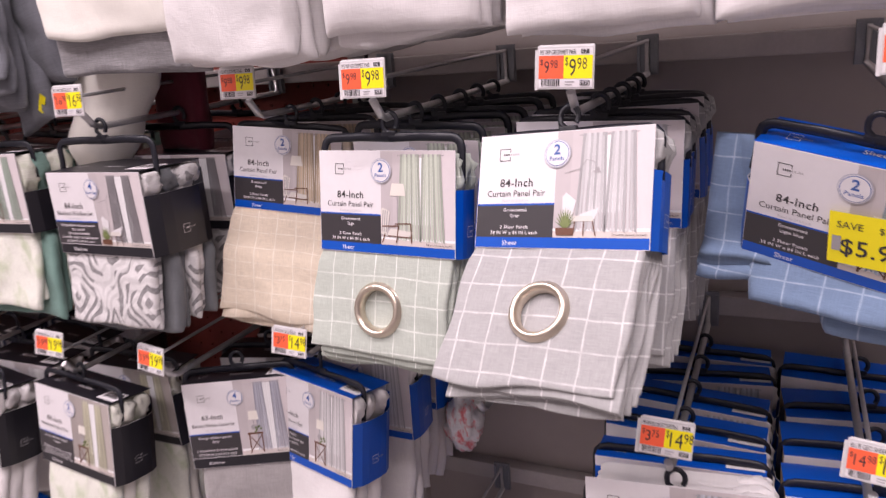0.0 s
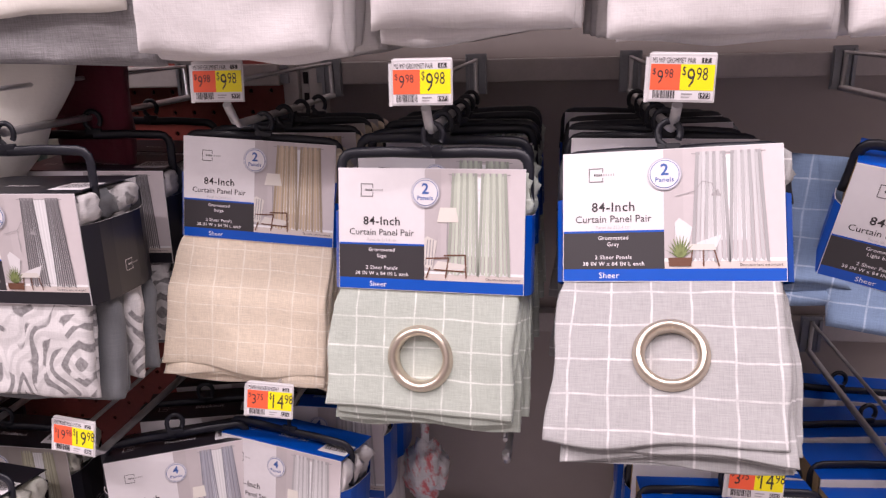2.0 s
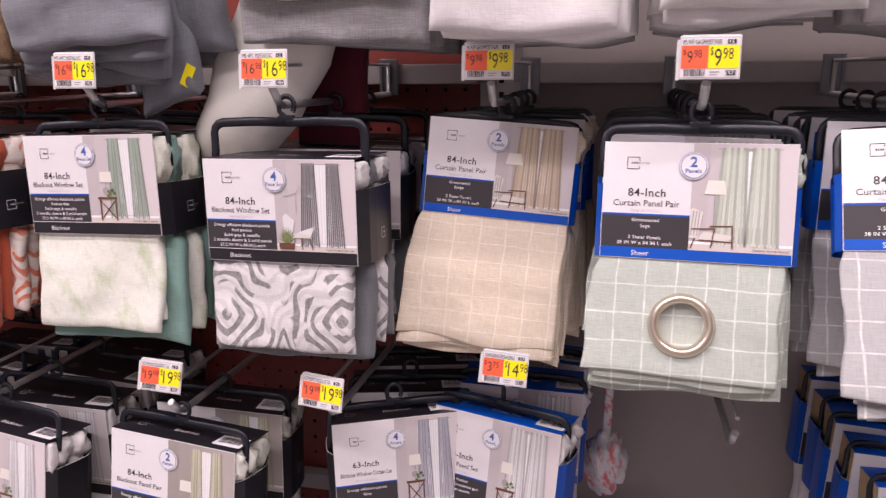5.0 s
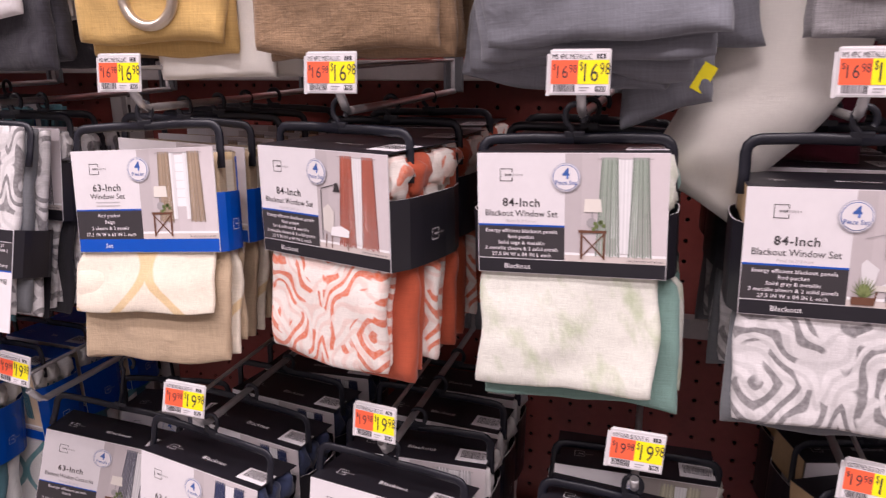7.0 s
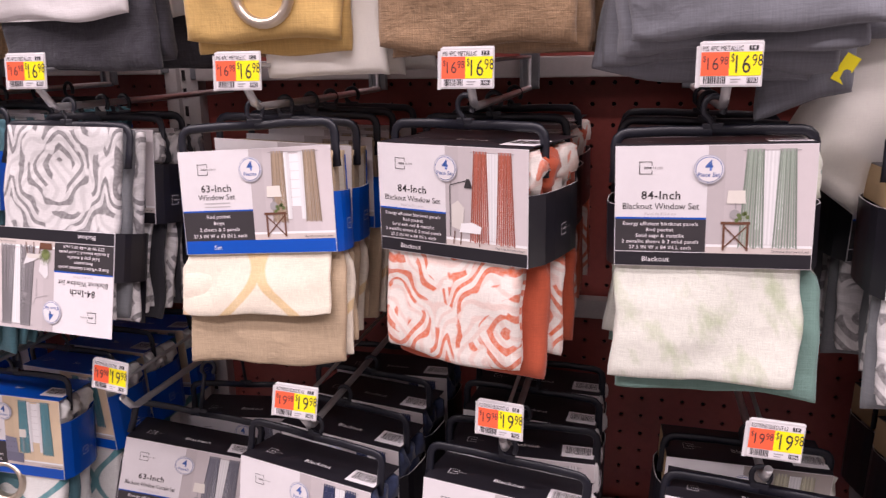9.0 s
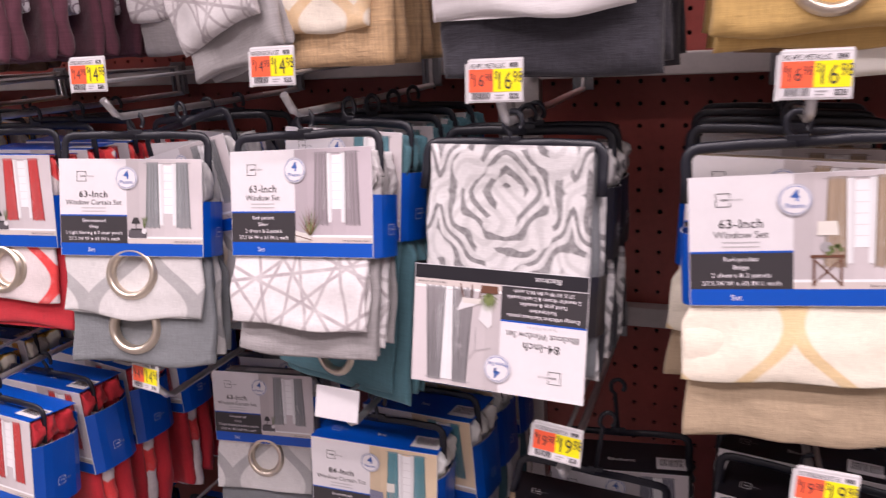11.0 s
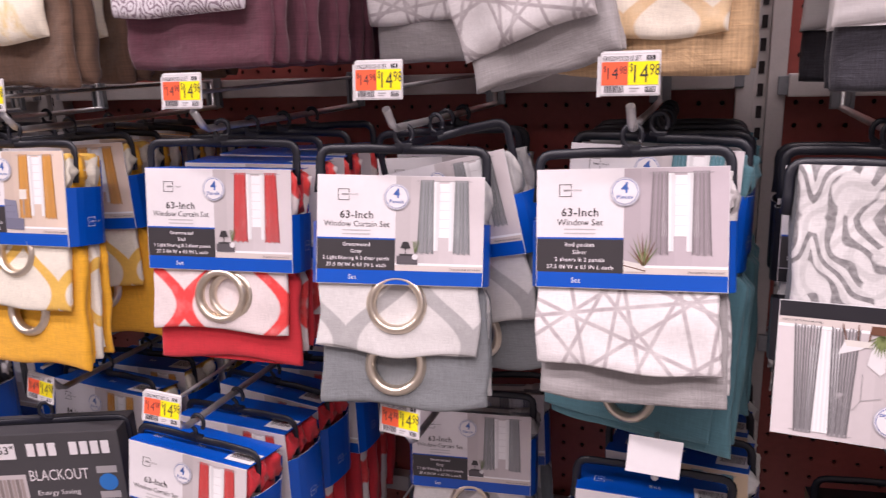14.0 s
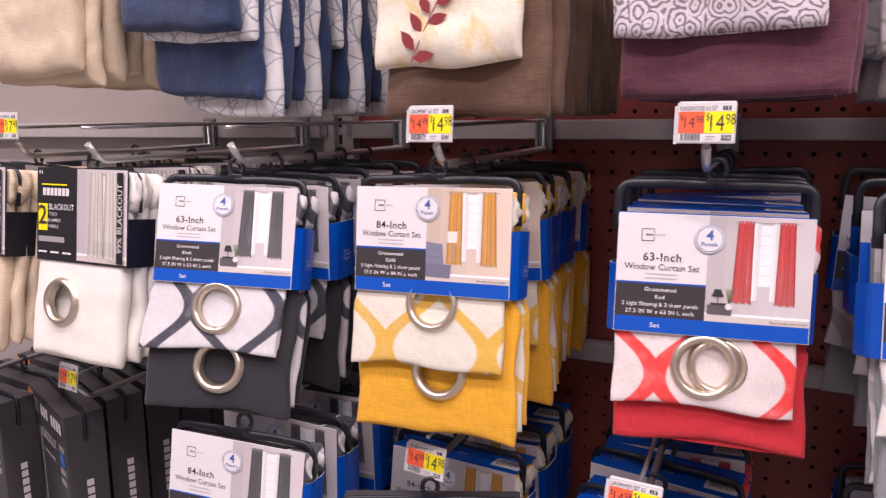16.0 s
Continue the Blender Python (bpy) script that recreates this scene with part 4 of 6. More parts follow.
    part("lettering", b, sleeve, "printed words")
    # mark on the side band
    b = Mesh()
    logo(b, 0, 0, 0.011, 0, WHITE, INK_GREY)
    part("side_mark", b, sleeve, "small printed mark", pose(hw + 0.0035 + d * 0.05 + t + 0.0006, 0.0, top - h * (0.75 if g["side"] < 0.8 else 0.6), 0, 0, 90))
    if g["lid"]:
        b = Mesh()
        logo(b, -hw + w * 0.15, d * 0.35, 0.011, 0, WHITE, INK_GREY)
        part("lid_mark", b, sleeve, "small printed mark on the lid", pose(0, yf, top + t + 0.0006, -90, 0, 0))
        b = Mesh()
        b.text(g["word"], w * 0.02, d * 0.35, 0.0095, 0, WHITE, 0.006)
        part("lid_word", b, sleeve, "white lettering on the lid", pose(0, yf, top + t + 0.0006, -90, 0, 0))
        b = Mesh()
        b.rect(hw * 0.55, hw * 0.98, d * 0.12, d * 0.5, 0, WHITE)
        rnd = random.Random(4)
        x = hw * 0.6
        while x < hw * 0.93:
            s = rnd.choice((0.0005, 0.0009))
            b.rect(x, x + s, d * 0.22, d * 0.45, -0.0003, INK_DARK)
            x += s + 0.0008
        part("barcode_sticker", b, sleeve, "white barcode sticker", pose(0, yf, top + t + 0.0006, -90, 0, 0))
    return p


def sheer_cloth(colour, w, z, d, seed, flare=0.05, lean=0.0, skew=0.0):
    """Four soft layers whose hems step back and down."""
    hw = w / 2
    rnd = random.Random(seed)
    layers = [(colour, -hw * 0.99, hw * 0.97, z, -d / 2 + 0.001, -d / 2 + 0.007, seed, flare, lean)]
    for k in range(1, 7):
        y0 = -d / 2 + 0.001 + k * (d - 0.002) / 7
        layers.append((colour, -hw * rnd.uniform(0.78, 0.95), hw * (0.96 + 0.012 * k), z + (-0.006, -0.012, -0.016, -0.012, -0.004, 0.006)[k - 1] + rnd.uniform(-0.002, 0.002),
                       y0, y0 + (d - 0.002) / 7, seed + k, flare * rnd.uniform(1.0, 1.3), lean + 0.001 * k))
    return layers


def set_cloth(front, back, w, zf, zb, d, seed, out=0.01, lean=0.0, flare=0.02, wide=0.95):
    """A printed sheer panel over a solid one, then the same pair again behind."""
    hw, f = w / 2, -d / 2
    s = max(d, 0.046) / 0.062
    return [(front, -hw * 0.98, hw * 0.9, zf, f + 0.003, f + 0.010 * s, seed, flare, lean),
            (front, -hw * 0.95, hw * 0.87, zf + 0.005, f + 0.009 * s, f + 0.014 * s, seed + 1, flare, lean),
            (back, -hw * wide, hw * 0.95 + out, zb, f + 0.013 * s, f + 0.024 * s, seed + 2, flare, lean),
            (back, -hw * 0.9, hw * 0.93 + out * 0.5, zb + 0.004, f + 0.024 * s, f + 0.033 * s, seed + 3, flare * 1.4, lean),
            (front, -hw * 0.9, hw * 0.97 + out, zb + 0.010, f + 0.033 * s, f + 0.044 * s, seed + 4, flare, lean),
            (front, -hw * 0.9, hw * 0.95 + out * 0.4, zb + 0.016, f + 0.044 * s, f + 0.052 * s, seed + 5, flare, lean),
            (back, -hw * 0.9, hw * 0.98 + out * 0.8, zb + 0.012, f + 0.052 * s, f + 0.062 * s, seed + 6, flare, lean)]

# ---- the middle row ----
PEG = 1.397


def row_of(model, x, y, z, yaw=0.0, roll=0.0, copies=0, step=0.05, seed=1, spread=1.0, tilt=-7.0, at=None):
    """Hang a package on its wire and more of the same behind it."""
    rnd = random.Random(seed)
    z += lift(x, z)
    model.matrix_basis = pose(*at) if at else pose(x, y - math.sin(radians(tilt)) * 0.08, z, tilt, roll, yaw)
    for k in range(copies):
        yk = y + step * (k + 1)
        if yk > 1.15:
            break
        copy_thing(model, pose(x + rnd.uniform(-0.002, 0.002), yk, z, rnd.uniform(-1, 1), rnd.uniform(-2.5, 2.5) * spread, yaw * 0.5 + rnd.uniform(-7, 7) * spread))


def hook_at(x, tip_y, z_rail, tag=None, tag_dz=0.0, tag_turn=(0, 0, 0)):
    z_rail += lift(x, z_rail)
    h = make_hook(tip_y)
    h.matrix_basis = pose(x, WALL_Y - 0.03, z_rail)
    if tag:
        t = make_tag(*tag) if tag != "blank" else make_tag("", "", "", "", "", True)
        t.matrix_basis = pose(x, tip_y - 0.024, z_rail + 0.011 + tag_dz, -6 + tag_turn[0], tag_turn[1], tag_turn[2])
    return h


Z2 = ROWS_Z[2]
GP, M4, KW, KG = "MS WP GROMMET PAIR", "MS 4PC METALLIC", "KINGSWOOD 63 SET", "MS 4PC METALLIC"
MID = [  # wire x, tip y, tag
    (0.20, 0.80, (GP, "18", "9.98", "9.98", "1974"), 0.0),
    (-0.053, 0.80, (GP, "17", "9.98", "9.98", "1973"), 2.0),
    (-0.25, 0.80, (GP, "16", "9.98", "9.98", "1971"), 0.0),
    (-0.446, 0.855, (GP, "15", "9.98", "9.98", "1970"), 0.0),
    (-0.655, 0.80, (M4, "15", "16.98", "16.98", "1984"), 0.0),
    (-0.866, 0.80, (M4, "14", "16.98", "16.98", "1983"), 0.0),
    (-1.084, 0.80, (M4, "13", "16.98", "16.98", "1981"), 0.0),
    (-1.308, 0.80, (M4, "12", "16.98", "16.98", "1982"), 0.0),
    (-1.551, 0.80, (M4, "11", "16.98", "16.98", "1980"), 0.0),
    (-1.769, 0.80, ("KINGSWOOD 63 SET", "15", "14.98", "14.98", "1978"), 0.0),
    (-1.997, 0.80, ("KINGSWOOD 63 SET", "14", "14.98", "14.98", "1977"), 0.0),
    (-2.22, 0.80, ("KINGSWOOD 63 SET", "13", "14.98", "14.98", "1976"), 0.0),
    (-2.480, 0.79, ("GROMMET 63 SET", "12", "14.98", "14.98", "1975"), 0.0),
    (-2.722, 0.765, None, 0.0),
    (-2.915, 0.74, None, 0.0),
    (-3.12, 0.80, ("BLACKOUT PANELS", "10", "17.48", "17.48", "1972"), 0.0),
]
for x, ty, tag, turn in MID:
    drop = 0.0 if x > -0.5 else -0.006 if x > -1.5 else -0.003 if x > -1.66 else 0.006 if x > -2.1 else 0.0
    hook_at(x, ty, Z2, tag, 0.002 + drop, tag_turn=(0, turn, 0))

SHEER = dict(size="84-Inch", title="Curtain Panel Pair", word="Sheer", count=("2", "Panels"), sheer=True)


def sheer_lines(colour):
    return ["Grommeted", colour, "", "2 Sheer Panels", "38 IN W x 84 IN L each"]


def blackout_lines(colour):
    return ["Energy efficient blackout panels", "Rod pocket", f"Solid {colour} & metallic", "2 metallic sheers & 2 solid panels", "27.5 IN W x 84 IN L each"]


def pocket_lines(colour):
    return ["Rod pocket", colour, "2 sheers & 2 panels", "27.5 IN W x 63 IN L each"]


def grommet_lines(colour, inches="63"):
    return ["Grommeted", colour, "2 Light filtering & 2 sheer panels", f"27.5 IN W x {inches} IN L each"]


# light blue sheer pair, hanging askew with loose cloth
m = curtain_pack("light blue checked sheer curtain pair in a crooked blue sleeve", dict(
    SHEER, w=0.172, h=0.110, top=-0.038, depth=0.05, lid=True, lines=sheer_lines("Light blue"), loose=True, puff=False, cloth_at=pose(0, 0.002, -0.150) @ pose(0, 0, 0, -24, -6, 6) @ pose(0, 0, 0.150), photo=(0.42, 0.50, 0.62), decor="lamp",
    cloth=[("blue_check", -0.125, 0.085, -0.172, -0.015, 0.005, 51, 0.02, 0.0), ("blue_check", -0.105, 0.09, -0.190, -0.022, -0.006, 52, 0.1, 0.04),
           ("blue_check", -0.13, -0.045, -0.165, -0.02, 0.02, 53, 0.0, 0.0), ("blue_check", -0.06, 0.10, -0.21, 0.0, 0.02, 54, 0.05, 0.05)]))
row_of(m, 0.186, 0.825, PEG - 0.010, -18.8, 10.2, tilt=14.7)
b = Mesh()
b.rect(-0.030, 0.030, -0.024, 0.024, -0.0008, TAG_YELLOW)
b.text("SAVE", -0.014, 0.013, 0.009, -0.0013, INK_DARK)
b.text("$3.99", 0.016, 0.013, 0.008, -0.0013, INK_DARK)
b.rect(-0.027, -0.020, -0.012, 0.002, -0.0013, INK_GREY)
b.text("$5.99", 0.004, -0.007, 0.021, -0.0013, INK_DARK, 0.01)
s = part("clearance_sticker", b, m, "yellow clearance sticker reading SAVE $3.99 $5.99", pose(0.015, -0.0300, -0.102, 0, -6, 0))

m = curtain_pack("grey checked sheer curtain pair with a champagne metal eyelet", dict(
    SHEER, w=0.163, h=0.103, top=-0.026, depth=0.036, lines=sheer_lines("Gray"), photo=(0.60, 0.59, 0.60), decor="plant",
    cloth=sheer_cloth("grey_check", 0.165, -0.246, 0.036, 3, 0.015, -0.006), eyelets=[(0.0, -0.183, -0.0195, 0.0228)], belly=0.048))
row_of(m, -0.055, 0.806, PEG, at=(-0.056, 0.808, 1.394, -22.4, -4.3, -8.3))
m = copy_thing(m, pose(0, 0, -5))
row_of(m, -0.050, 0.885, PEG, 2, 1, 4, 0.056, 11, tilt=-4)

m = curtain_pack("sage green checked sheer curtain pair with a champagne metal eyelet", dict(
    SHEER, w=0.164, h=0.106, top=-0.039, depth=0.036, lines=sheer_lines("Sage"), photo=(0.60, 0.65, 0.55), decor="chair",
    cloth=sheer_cloth("sage_check", 0.164, -0.250, 0.036, 9, 0.05, -0.008), eyelets=[(-0.006, -0.203, -0.0175, 0.0245)], belly=0.012))
row_of(m, -0.25, 0.828, PEG, -4, 0.5, 5, 0.06, 12, at=(-0.249, 0.827, 1.393, -10.2, -0.3, -4.2))

m = curtain_pack("beige checked sheer curtain pair in a blue and white sleeve", dict(
    SHEER, w=0.160, h=0.104, top=-0.028, depth=0.04, belly=0.02, lines=sheer_lines("Beige"), photo=(0.66, 0.53, 0.38), decor="chair",
    cloth=sheer_cloth("beige_check", 0.166, -0.270, 0.04, 15, 0.08, -0.008)))
row_of(m, -0.438, 0.915, PEG, 0, 3, 3, 0.06, 13, at=(-0.440, 0.923, 1.394, -6.7, 4.2, 1.1))

m = curtain_pack("grey medallion blackout curtain set in a black and white box", dict(
    size="84-Inch", title="Blackout Window Set", word="Blackout", count=("4", "Piece Set"), strip="black", lid=True, w=0.165, h=0.105, top=-0.062, depth=0.098,
    lines=blackout_lines("gray"), photo=(0.20, 0.19, 0.20), decor="plant", side=0.7,
    cloth=set_cloth("geo", "slate", 0.165, -0.258, -0.268, 0.098, 21, 0.012, wide=1.03), bar=-0.022))
row_of(m, -0.650, 0.836, PEG, -4, 0, 2, 0.125, 14, 1.6, at=(-0.649, 0.830, 1.399, -1.8, -0.8, -1.5))

m = curtain_pack("sage leaf-print blackout curtain set in a black and white box", dict(
    size="84-Inch", title="Blackout Window Set", word="Blackout", count=("4", "Piece Set"), strip="black", lid=True, w=0.163, h=0.107, top=-0.041, depth=0.085,
    lines=blackout_lines("sage"), photo=(0.30, 0.36, 0.30), decor="lamp", side=0.5,
    cloth=set_cloth("leafy", "sage", 0.166, -0.250, -0.268, 0.085, 27, 0.014), bar=-0.026))
row_of(m, -0.868, 0.825, PEG, -5, -1, 2, 0.105, 15, at=(-0.873, 0.833, 1.398, -2.3, -1.7, -1.2))

m = curtain_pack("rust medallion blackout curtain set in a black and white box", dict(
    size="84-Inch", title="Blackout Window Set", word="Blackout", count=("4", "Piece Set"), strip="black", lid=True, w=0.162, h=0.107, top=-0.045, depth=0.112,
    lines=blackout_lines("soft red"), photo=(0.42, 0.12, 0.08), decor="wing", side=0.6,
    cloth=set_cloth("orange", "rust", 0.158, -0.252, -0.264, 0.112, 33, 0.012), bar=-0.024))
row_of(m, -1.088, 0.834, PEG, -13, 3.5, 2, 0.135, 16, at=(-1.087, 0.836, 1.401, 0, -0.2, -17.2))

m = curtain_pack("beige ogee curtain set in a blue and white sleeve", dict(
    size="63-Inch", title="Window Set", word="Set", count=("4", "Pieces"), w=0.166, h=0.107, top=-0.049, depth=0.044,
    lines=pocket_lines("Beige"), photo=(0.36, 0.27, 0.19), decor="lamp", side=0.55,
    cloth=set_cloth("ogee_beige", "taupe", 0.172, -0.218, -0.272, 0.044, 39, 0.008, -0.006), puff=False))
row_of(m, -1.312, 0.822, PEG, 3, -1, 4, 0.066, 17, at=(-1.316, 0.824, 1.395, -6.4, -3.1, 3.5))

m = curtain_pack("grey medallion blackout set hanging with its sleeve upside down", dict(
    size="84-Inch", title="Blackout Window Set", word="Blackout", count=("4", "Piece Set"), strip="black", w=0.170, h=0.114, top=-0.036, depth=0.05, inverted=True, flip_z=-0.204, card_turn=-0.5, puff=False,
    lines=blackout_lines("gray"), photo=(0.20, 0.19, 0.20), decor="plant", side=0.45, cloth_top=-0.033, free=-0.04, belly=0.0, lump=0.0016,
    cloth=[("geo", -0.079, 0.079, -0.245, -0.021, -0.010, 45, 0.02, 0.0), ("slate", -0.083, 0.083, -0.235, -0.012, 0.006, 46, 0.02, 0.004), ("geo", -0.078, 0.085, -0.24, 0.004, 0.02, 47, 0.02, 0.002)], bar=-0.026))
row_of(m, -1.553, 0.813, PEG, at=(-1.550, 0.840, 1.396, -13, 0.5, -4))
m = curtain_pack("grey medallion blackout curtain set hanging behind another", dict(
    size="84-Inch", title="Blackout Window Set", word="Blackout", count=("4", "Piece Set"), strip="black", w=0.168, h=0.108, top=-0.04, depth=0.05,
    lines=blackout_lines("gray"), photo=(0.20, 0.19, 0.20), decor="plant", cloth=set_cloth("geo", "black", 0.165, -0.25, -0.26, 0.05, 49, 0.006)))
row_of(m, -1.551, 0.885, PEG, -4, 0, 1, 0.05, 18)

m = curtain_pack("white crackle-print silver curtain set in a blue and white sleeve", dict(
    size="63-Inch", title="Window Set", word="Set", count=("4", "Pieces"), w=0.168, h=0.109, top=-0.041, depth=0.05,
    lines=pocket_lines("Silver"), photo=(0.30, 0.26, 0.28), decor="agave", wall=(0.46, 0.40, 0.43), side=0.55,
    cloth=set_cloth("crackle", "silver", 0.168, -0.222, -0.252, 0.05, 55, 0.002, 0.002)))
row_of(m, -1.768, 0.828, PEG, at=(-1.771, 0.839, 1.400, -12.6, -2.4, -0.8))
m = curtain_pack("teal grommet curtain set in a blue sleeve behind another set", dict(
    size="84-Inch", title="Window Curtain Set", word="Set", count=("4", "Panels"), w=0.168, h=0.112, top=-0.034, depth=0.044,
    lines=grommet_lines("Teal", "84"), photo=(0.10, 0.22, 0.26), decor="sofa", eyelets=[(0.0, -0.282, -0.0182, 0.024)],
    cloth=set_cloth("teal", "teal", 0.180, -0.312, -0.322, 0.044, 60, 0.012)))
row_of(m, -1.748, 0.885, PEG, -14, 1, 3, 0.062, 19)

m = curtain_pack("grey ring-print curtain set with champagne eyelets in a blue sleeve", dict(
    size="63-Inch", title="Window Curtain Set", word="Set", count=("4", "Panels"), w=0.169, h=0.110, top=-0.053, depth=0.05,
    lines=grommet_lines("Gray"), photo=(0.25, 0.26, 0.27), decor="table", side=0.55,
    cloth=set_cloth("ring_grey", "grey63", 0.172, -0.232, -0.288, 0.05, 66, 0.006, 0.003), eyelets=[(-0.002, -0.183, -0.0208, 0.0262), (-0.002, -0.246, -0.0142, 0.0265)], belly=0.004))
row_of(m, -1.992, 0.830, PEG, at=(-2.001, 0.844, 1.400, -12.1, 2.4, 15.3))
copy_thing(m, pose(-1.985, 0.905, PEG + 0.011, 0, -13, -14))
copy_thing(m, pose(-1.998, 0.97, PEG + 0.011, 0, -2, 5))
copy_thing(m, pose(-1.998, 1.04, PEG + 0.011, 0, 3, -4))

m = curtain_pack("red lattice curtain set with champagne eyelets in a blue sleeve", dict(
    size="63-Inch", title="Window Curtain Set", word="Set", count=("4", "Panels"), w=0.172, h=0.113, top=-0.054, depth=0.05,
    lines=grommet_lines("Red"), photo=(0.55, 0.06, 0.06), decor="table", lid=True, side=0.55,
    cloth=set_cloth("ring_red", "red", 0.170, -0.236, -0.270, 0.05, 72, 0.008), eyelets=[(-0.001, -0.196, -0.0212, 0.0270), (0.011, -0.195, -0.0185, 0.0235)], belly=0.004))
row_of(m, -2.214, 0.826, PEG, 9, 1, 3, 0.07, 21)

m = curtain_pack("gold lattice curtain set with champagne eyelets in a blue sleeve", dict(
    size="84-Inch", title="Window Curtain Set", word="Set", count=("4", "Pieces"), w=0.173, h=0.111, top=-0.034, depth=0.056,
    lines=grommet_lines("Gold", "84"), photo=(0.62, 0.30, 0.07), decor="sofa", side=0.6, wall=(0.62, 0.50, 0.42),
    cloth=set_cloth("ring_gold", "gold", 0.178, -0.222, -0.292, 0.056, 78, 0.008), eyelets=[(0.002, -0.155, -0.0236, 0.0255), (0.010, -0.226, -0.0160, 0.0262)], belly=0.004))
row_of(m, -2.490, 0.815, PEG, -1.5, 1, 4, 0.075, 22, at=(-2.485, 0.808, 1.408, -7.5, -0.6, 2.1))

m = curtain_pack("charcoal lattice curtain set with champagne eyelets in a blue sleeve", dict(
    size="63-Inch", title="Window Curtain Set", word="Set", count=("4", "Panels"), w=0.168, h=0.113, top=-0.035, depth=0.056,
    lines=grommet_lines("Black"), photo=(0.09, 0.09, 0.10), decor="table", side=0.6,
    cloth=set_cloth("ring_black", "black", 0.174, -0.222, -0.292, 0.056, 84, 0.008, -0.006), eyelets=[(-0.004, -0.174, -0.0238, 0.0262), (0.000, -0.240, -0.0160, 0.0262)], belly=0.004))
row_of(m, -2.722, 0.772, PEG, 12, 1, 4, 0.075, 23, at=(-2.736, 0.789, 1.402, -13, 1.8, 13))

def dark_sleeve_pack(label, colour, seed):
    """Blackout panels in a dark sleeve with a yellow count and a side legend."""
    w, h, d, top = 0.160, 0.116, 0.056, -0.020
    hw, yf, t = w / 2, -d / 2, 0.0008
    p = curtain_pack(label, dict(w=w, h=h, top=top, depth=d, card=False, belly=0.006, bar=-0.012, eyelets=[(-0.030, -0.186, yf - 0.0005, 0.0255)],
        cloth=[(colour, -0.078, 0.076, -0.256, yf + 0.001, -0.008, seed, 0.02, -0.008), (colour, -0.07, 0.079, -0.25, -0.01, 0.008, seed + 1, 0.04, 0.0), (colour, -0.07, 0.082, -0.246, 0.008, d / 2, seed + 2, 0.04, 0.0)]))
    b = Mesh()
    b.box(-hw, hw, yf - t, yf, top - h, top, SLEEVE_BLACK)
    sleeve = part("sleeve_front", b, p, "dark printed card front")
    b = Mesh()
    for xa in (-hw, hw):
        b.box(xa - t / 2, xa + t / 2, yf, -yf, top - h, top - h * 0.5, SLEEVE_BLACK)
    b.box(-hw, hw, -yf, -yf + t, top - h, top - 0.01, SLEEVE_BLACK)
    part("sleeve_band", b, sleeve)
    b = Mesh()
    y = yf - t - 0.0004
    photo(b, -hw + w * 0.46, hw - 0.001, top - h + 0.003, top - 0.001, y, (0.72, 0.67, 0.62), "none", "sheer")
    part("room_photo", b, sleeve, "printed photograph of white curtains")
    b = Mesh()
    b.rect(-hw + 0.003, -hw + 0.020, top - h * 0.68, top - h * 0.39, y, TAG_YELLOW)
    part("count_field", b, sleeve, "yellow field with the panel count")
    b = Mesh()
    b.rect(hw - 0.0165, hw - 0.006, top - h + 0.004, top - 0.004, y - 0.0016, SLEEVE_BLACK)
    part("side_legend", b, sleeve, "dark upright legend strip")
    b = Mesh()
    y -= 0.0006
    b.text("2", -hw + 0.0115, top - h * 0.51, 0.034, y, INK_DARK, 0.01)
    b.text("84", -hw + 0.008, top - 0.006, 0.008, y, WHITE)
    b.text("BLACKOUT", -hw + 0.046, top - h * 0.42, 0.0105, y, WHITE, 0.01, wide=0.045)
    for k, word in enumerate(("TWO", "GROMMET", "PANELS")):
        b.text(word, -hw + 0.031, top - h * (0.50 + 0.065 * k), 0.0058, y, WHITE, 0.004)
    b.text("99% BLACKOUT", hw - 0.0112, top - h * 0.5, 0.0115, y - 0.0014, WHITE, 0.0, turn=90)
    for k in range(7):
        b.rect(-hw + 0.012 + k * 0.007, -hw + 0.0175 + k * 0.007, top - h * 0.30, top - h * 0.22, y, WHITE)
    b.rect(-hw + 0.004, -hw + 0.052, top - h * 0.80, top - h * 0.74, y, INK_GREY)
    for k in range(3):
        b.rect(-hw + 0.004 + k * 0.022, -hw + 0.02 + k * 0.022, top - h * 0.92, top - h * 0.90, y, WHITE)
    part("lettering", b, sleeve, "white printed words")
    b = Mesh()
    b.rect(-hw + 0.010, -hw + 0.056, top - h * 0.19, top - h * 0.175, y, TAG_YELLOW)
    part("yellow_mark", b, sleeve, "thin yellow printed arc")
    return p


m = dark_sleeve_pack("ivory blackout curtain pair with an eyelet in a dark sleeve", "ivory", 90)
row_of(m, -2.930, 0.752, PEG, -2, 0, 3, 0.09, 24)
m = dark_sleeve_pack("pale taupe blackout curtain pair in a dark sleeve", "cream", 96)
row_of(m, -3.135, 0.755, PEG, -6, 0, 3, 0.09, 25)

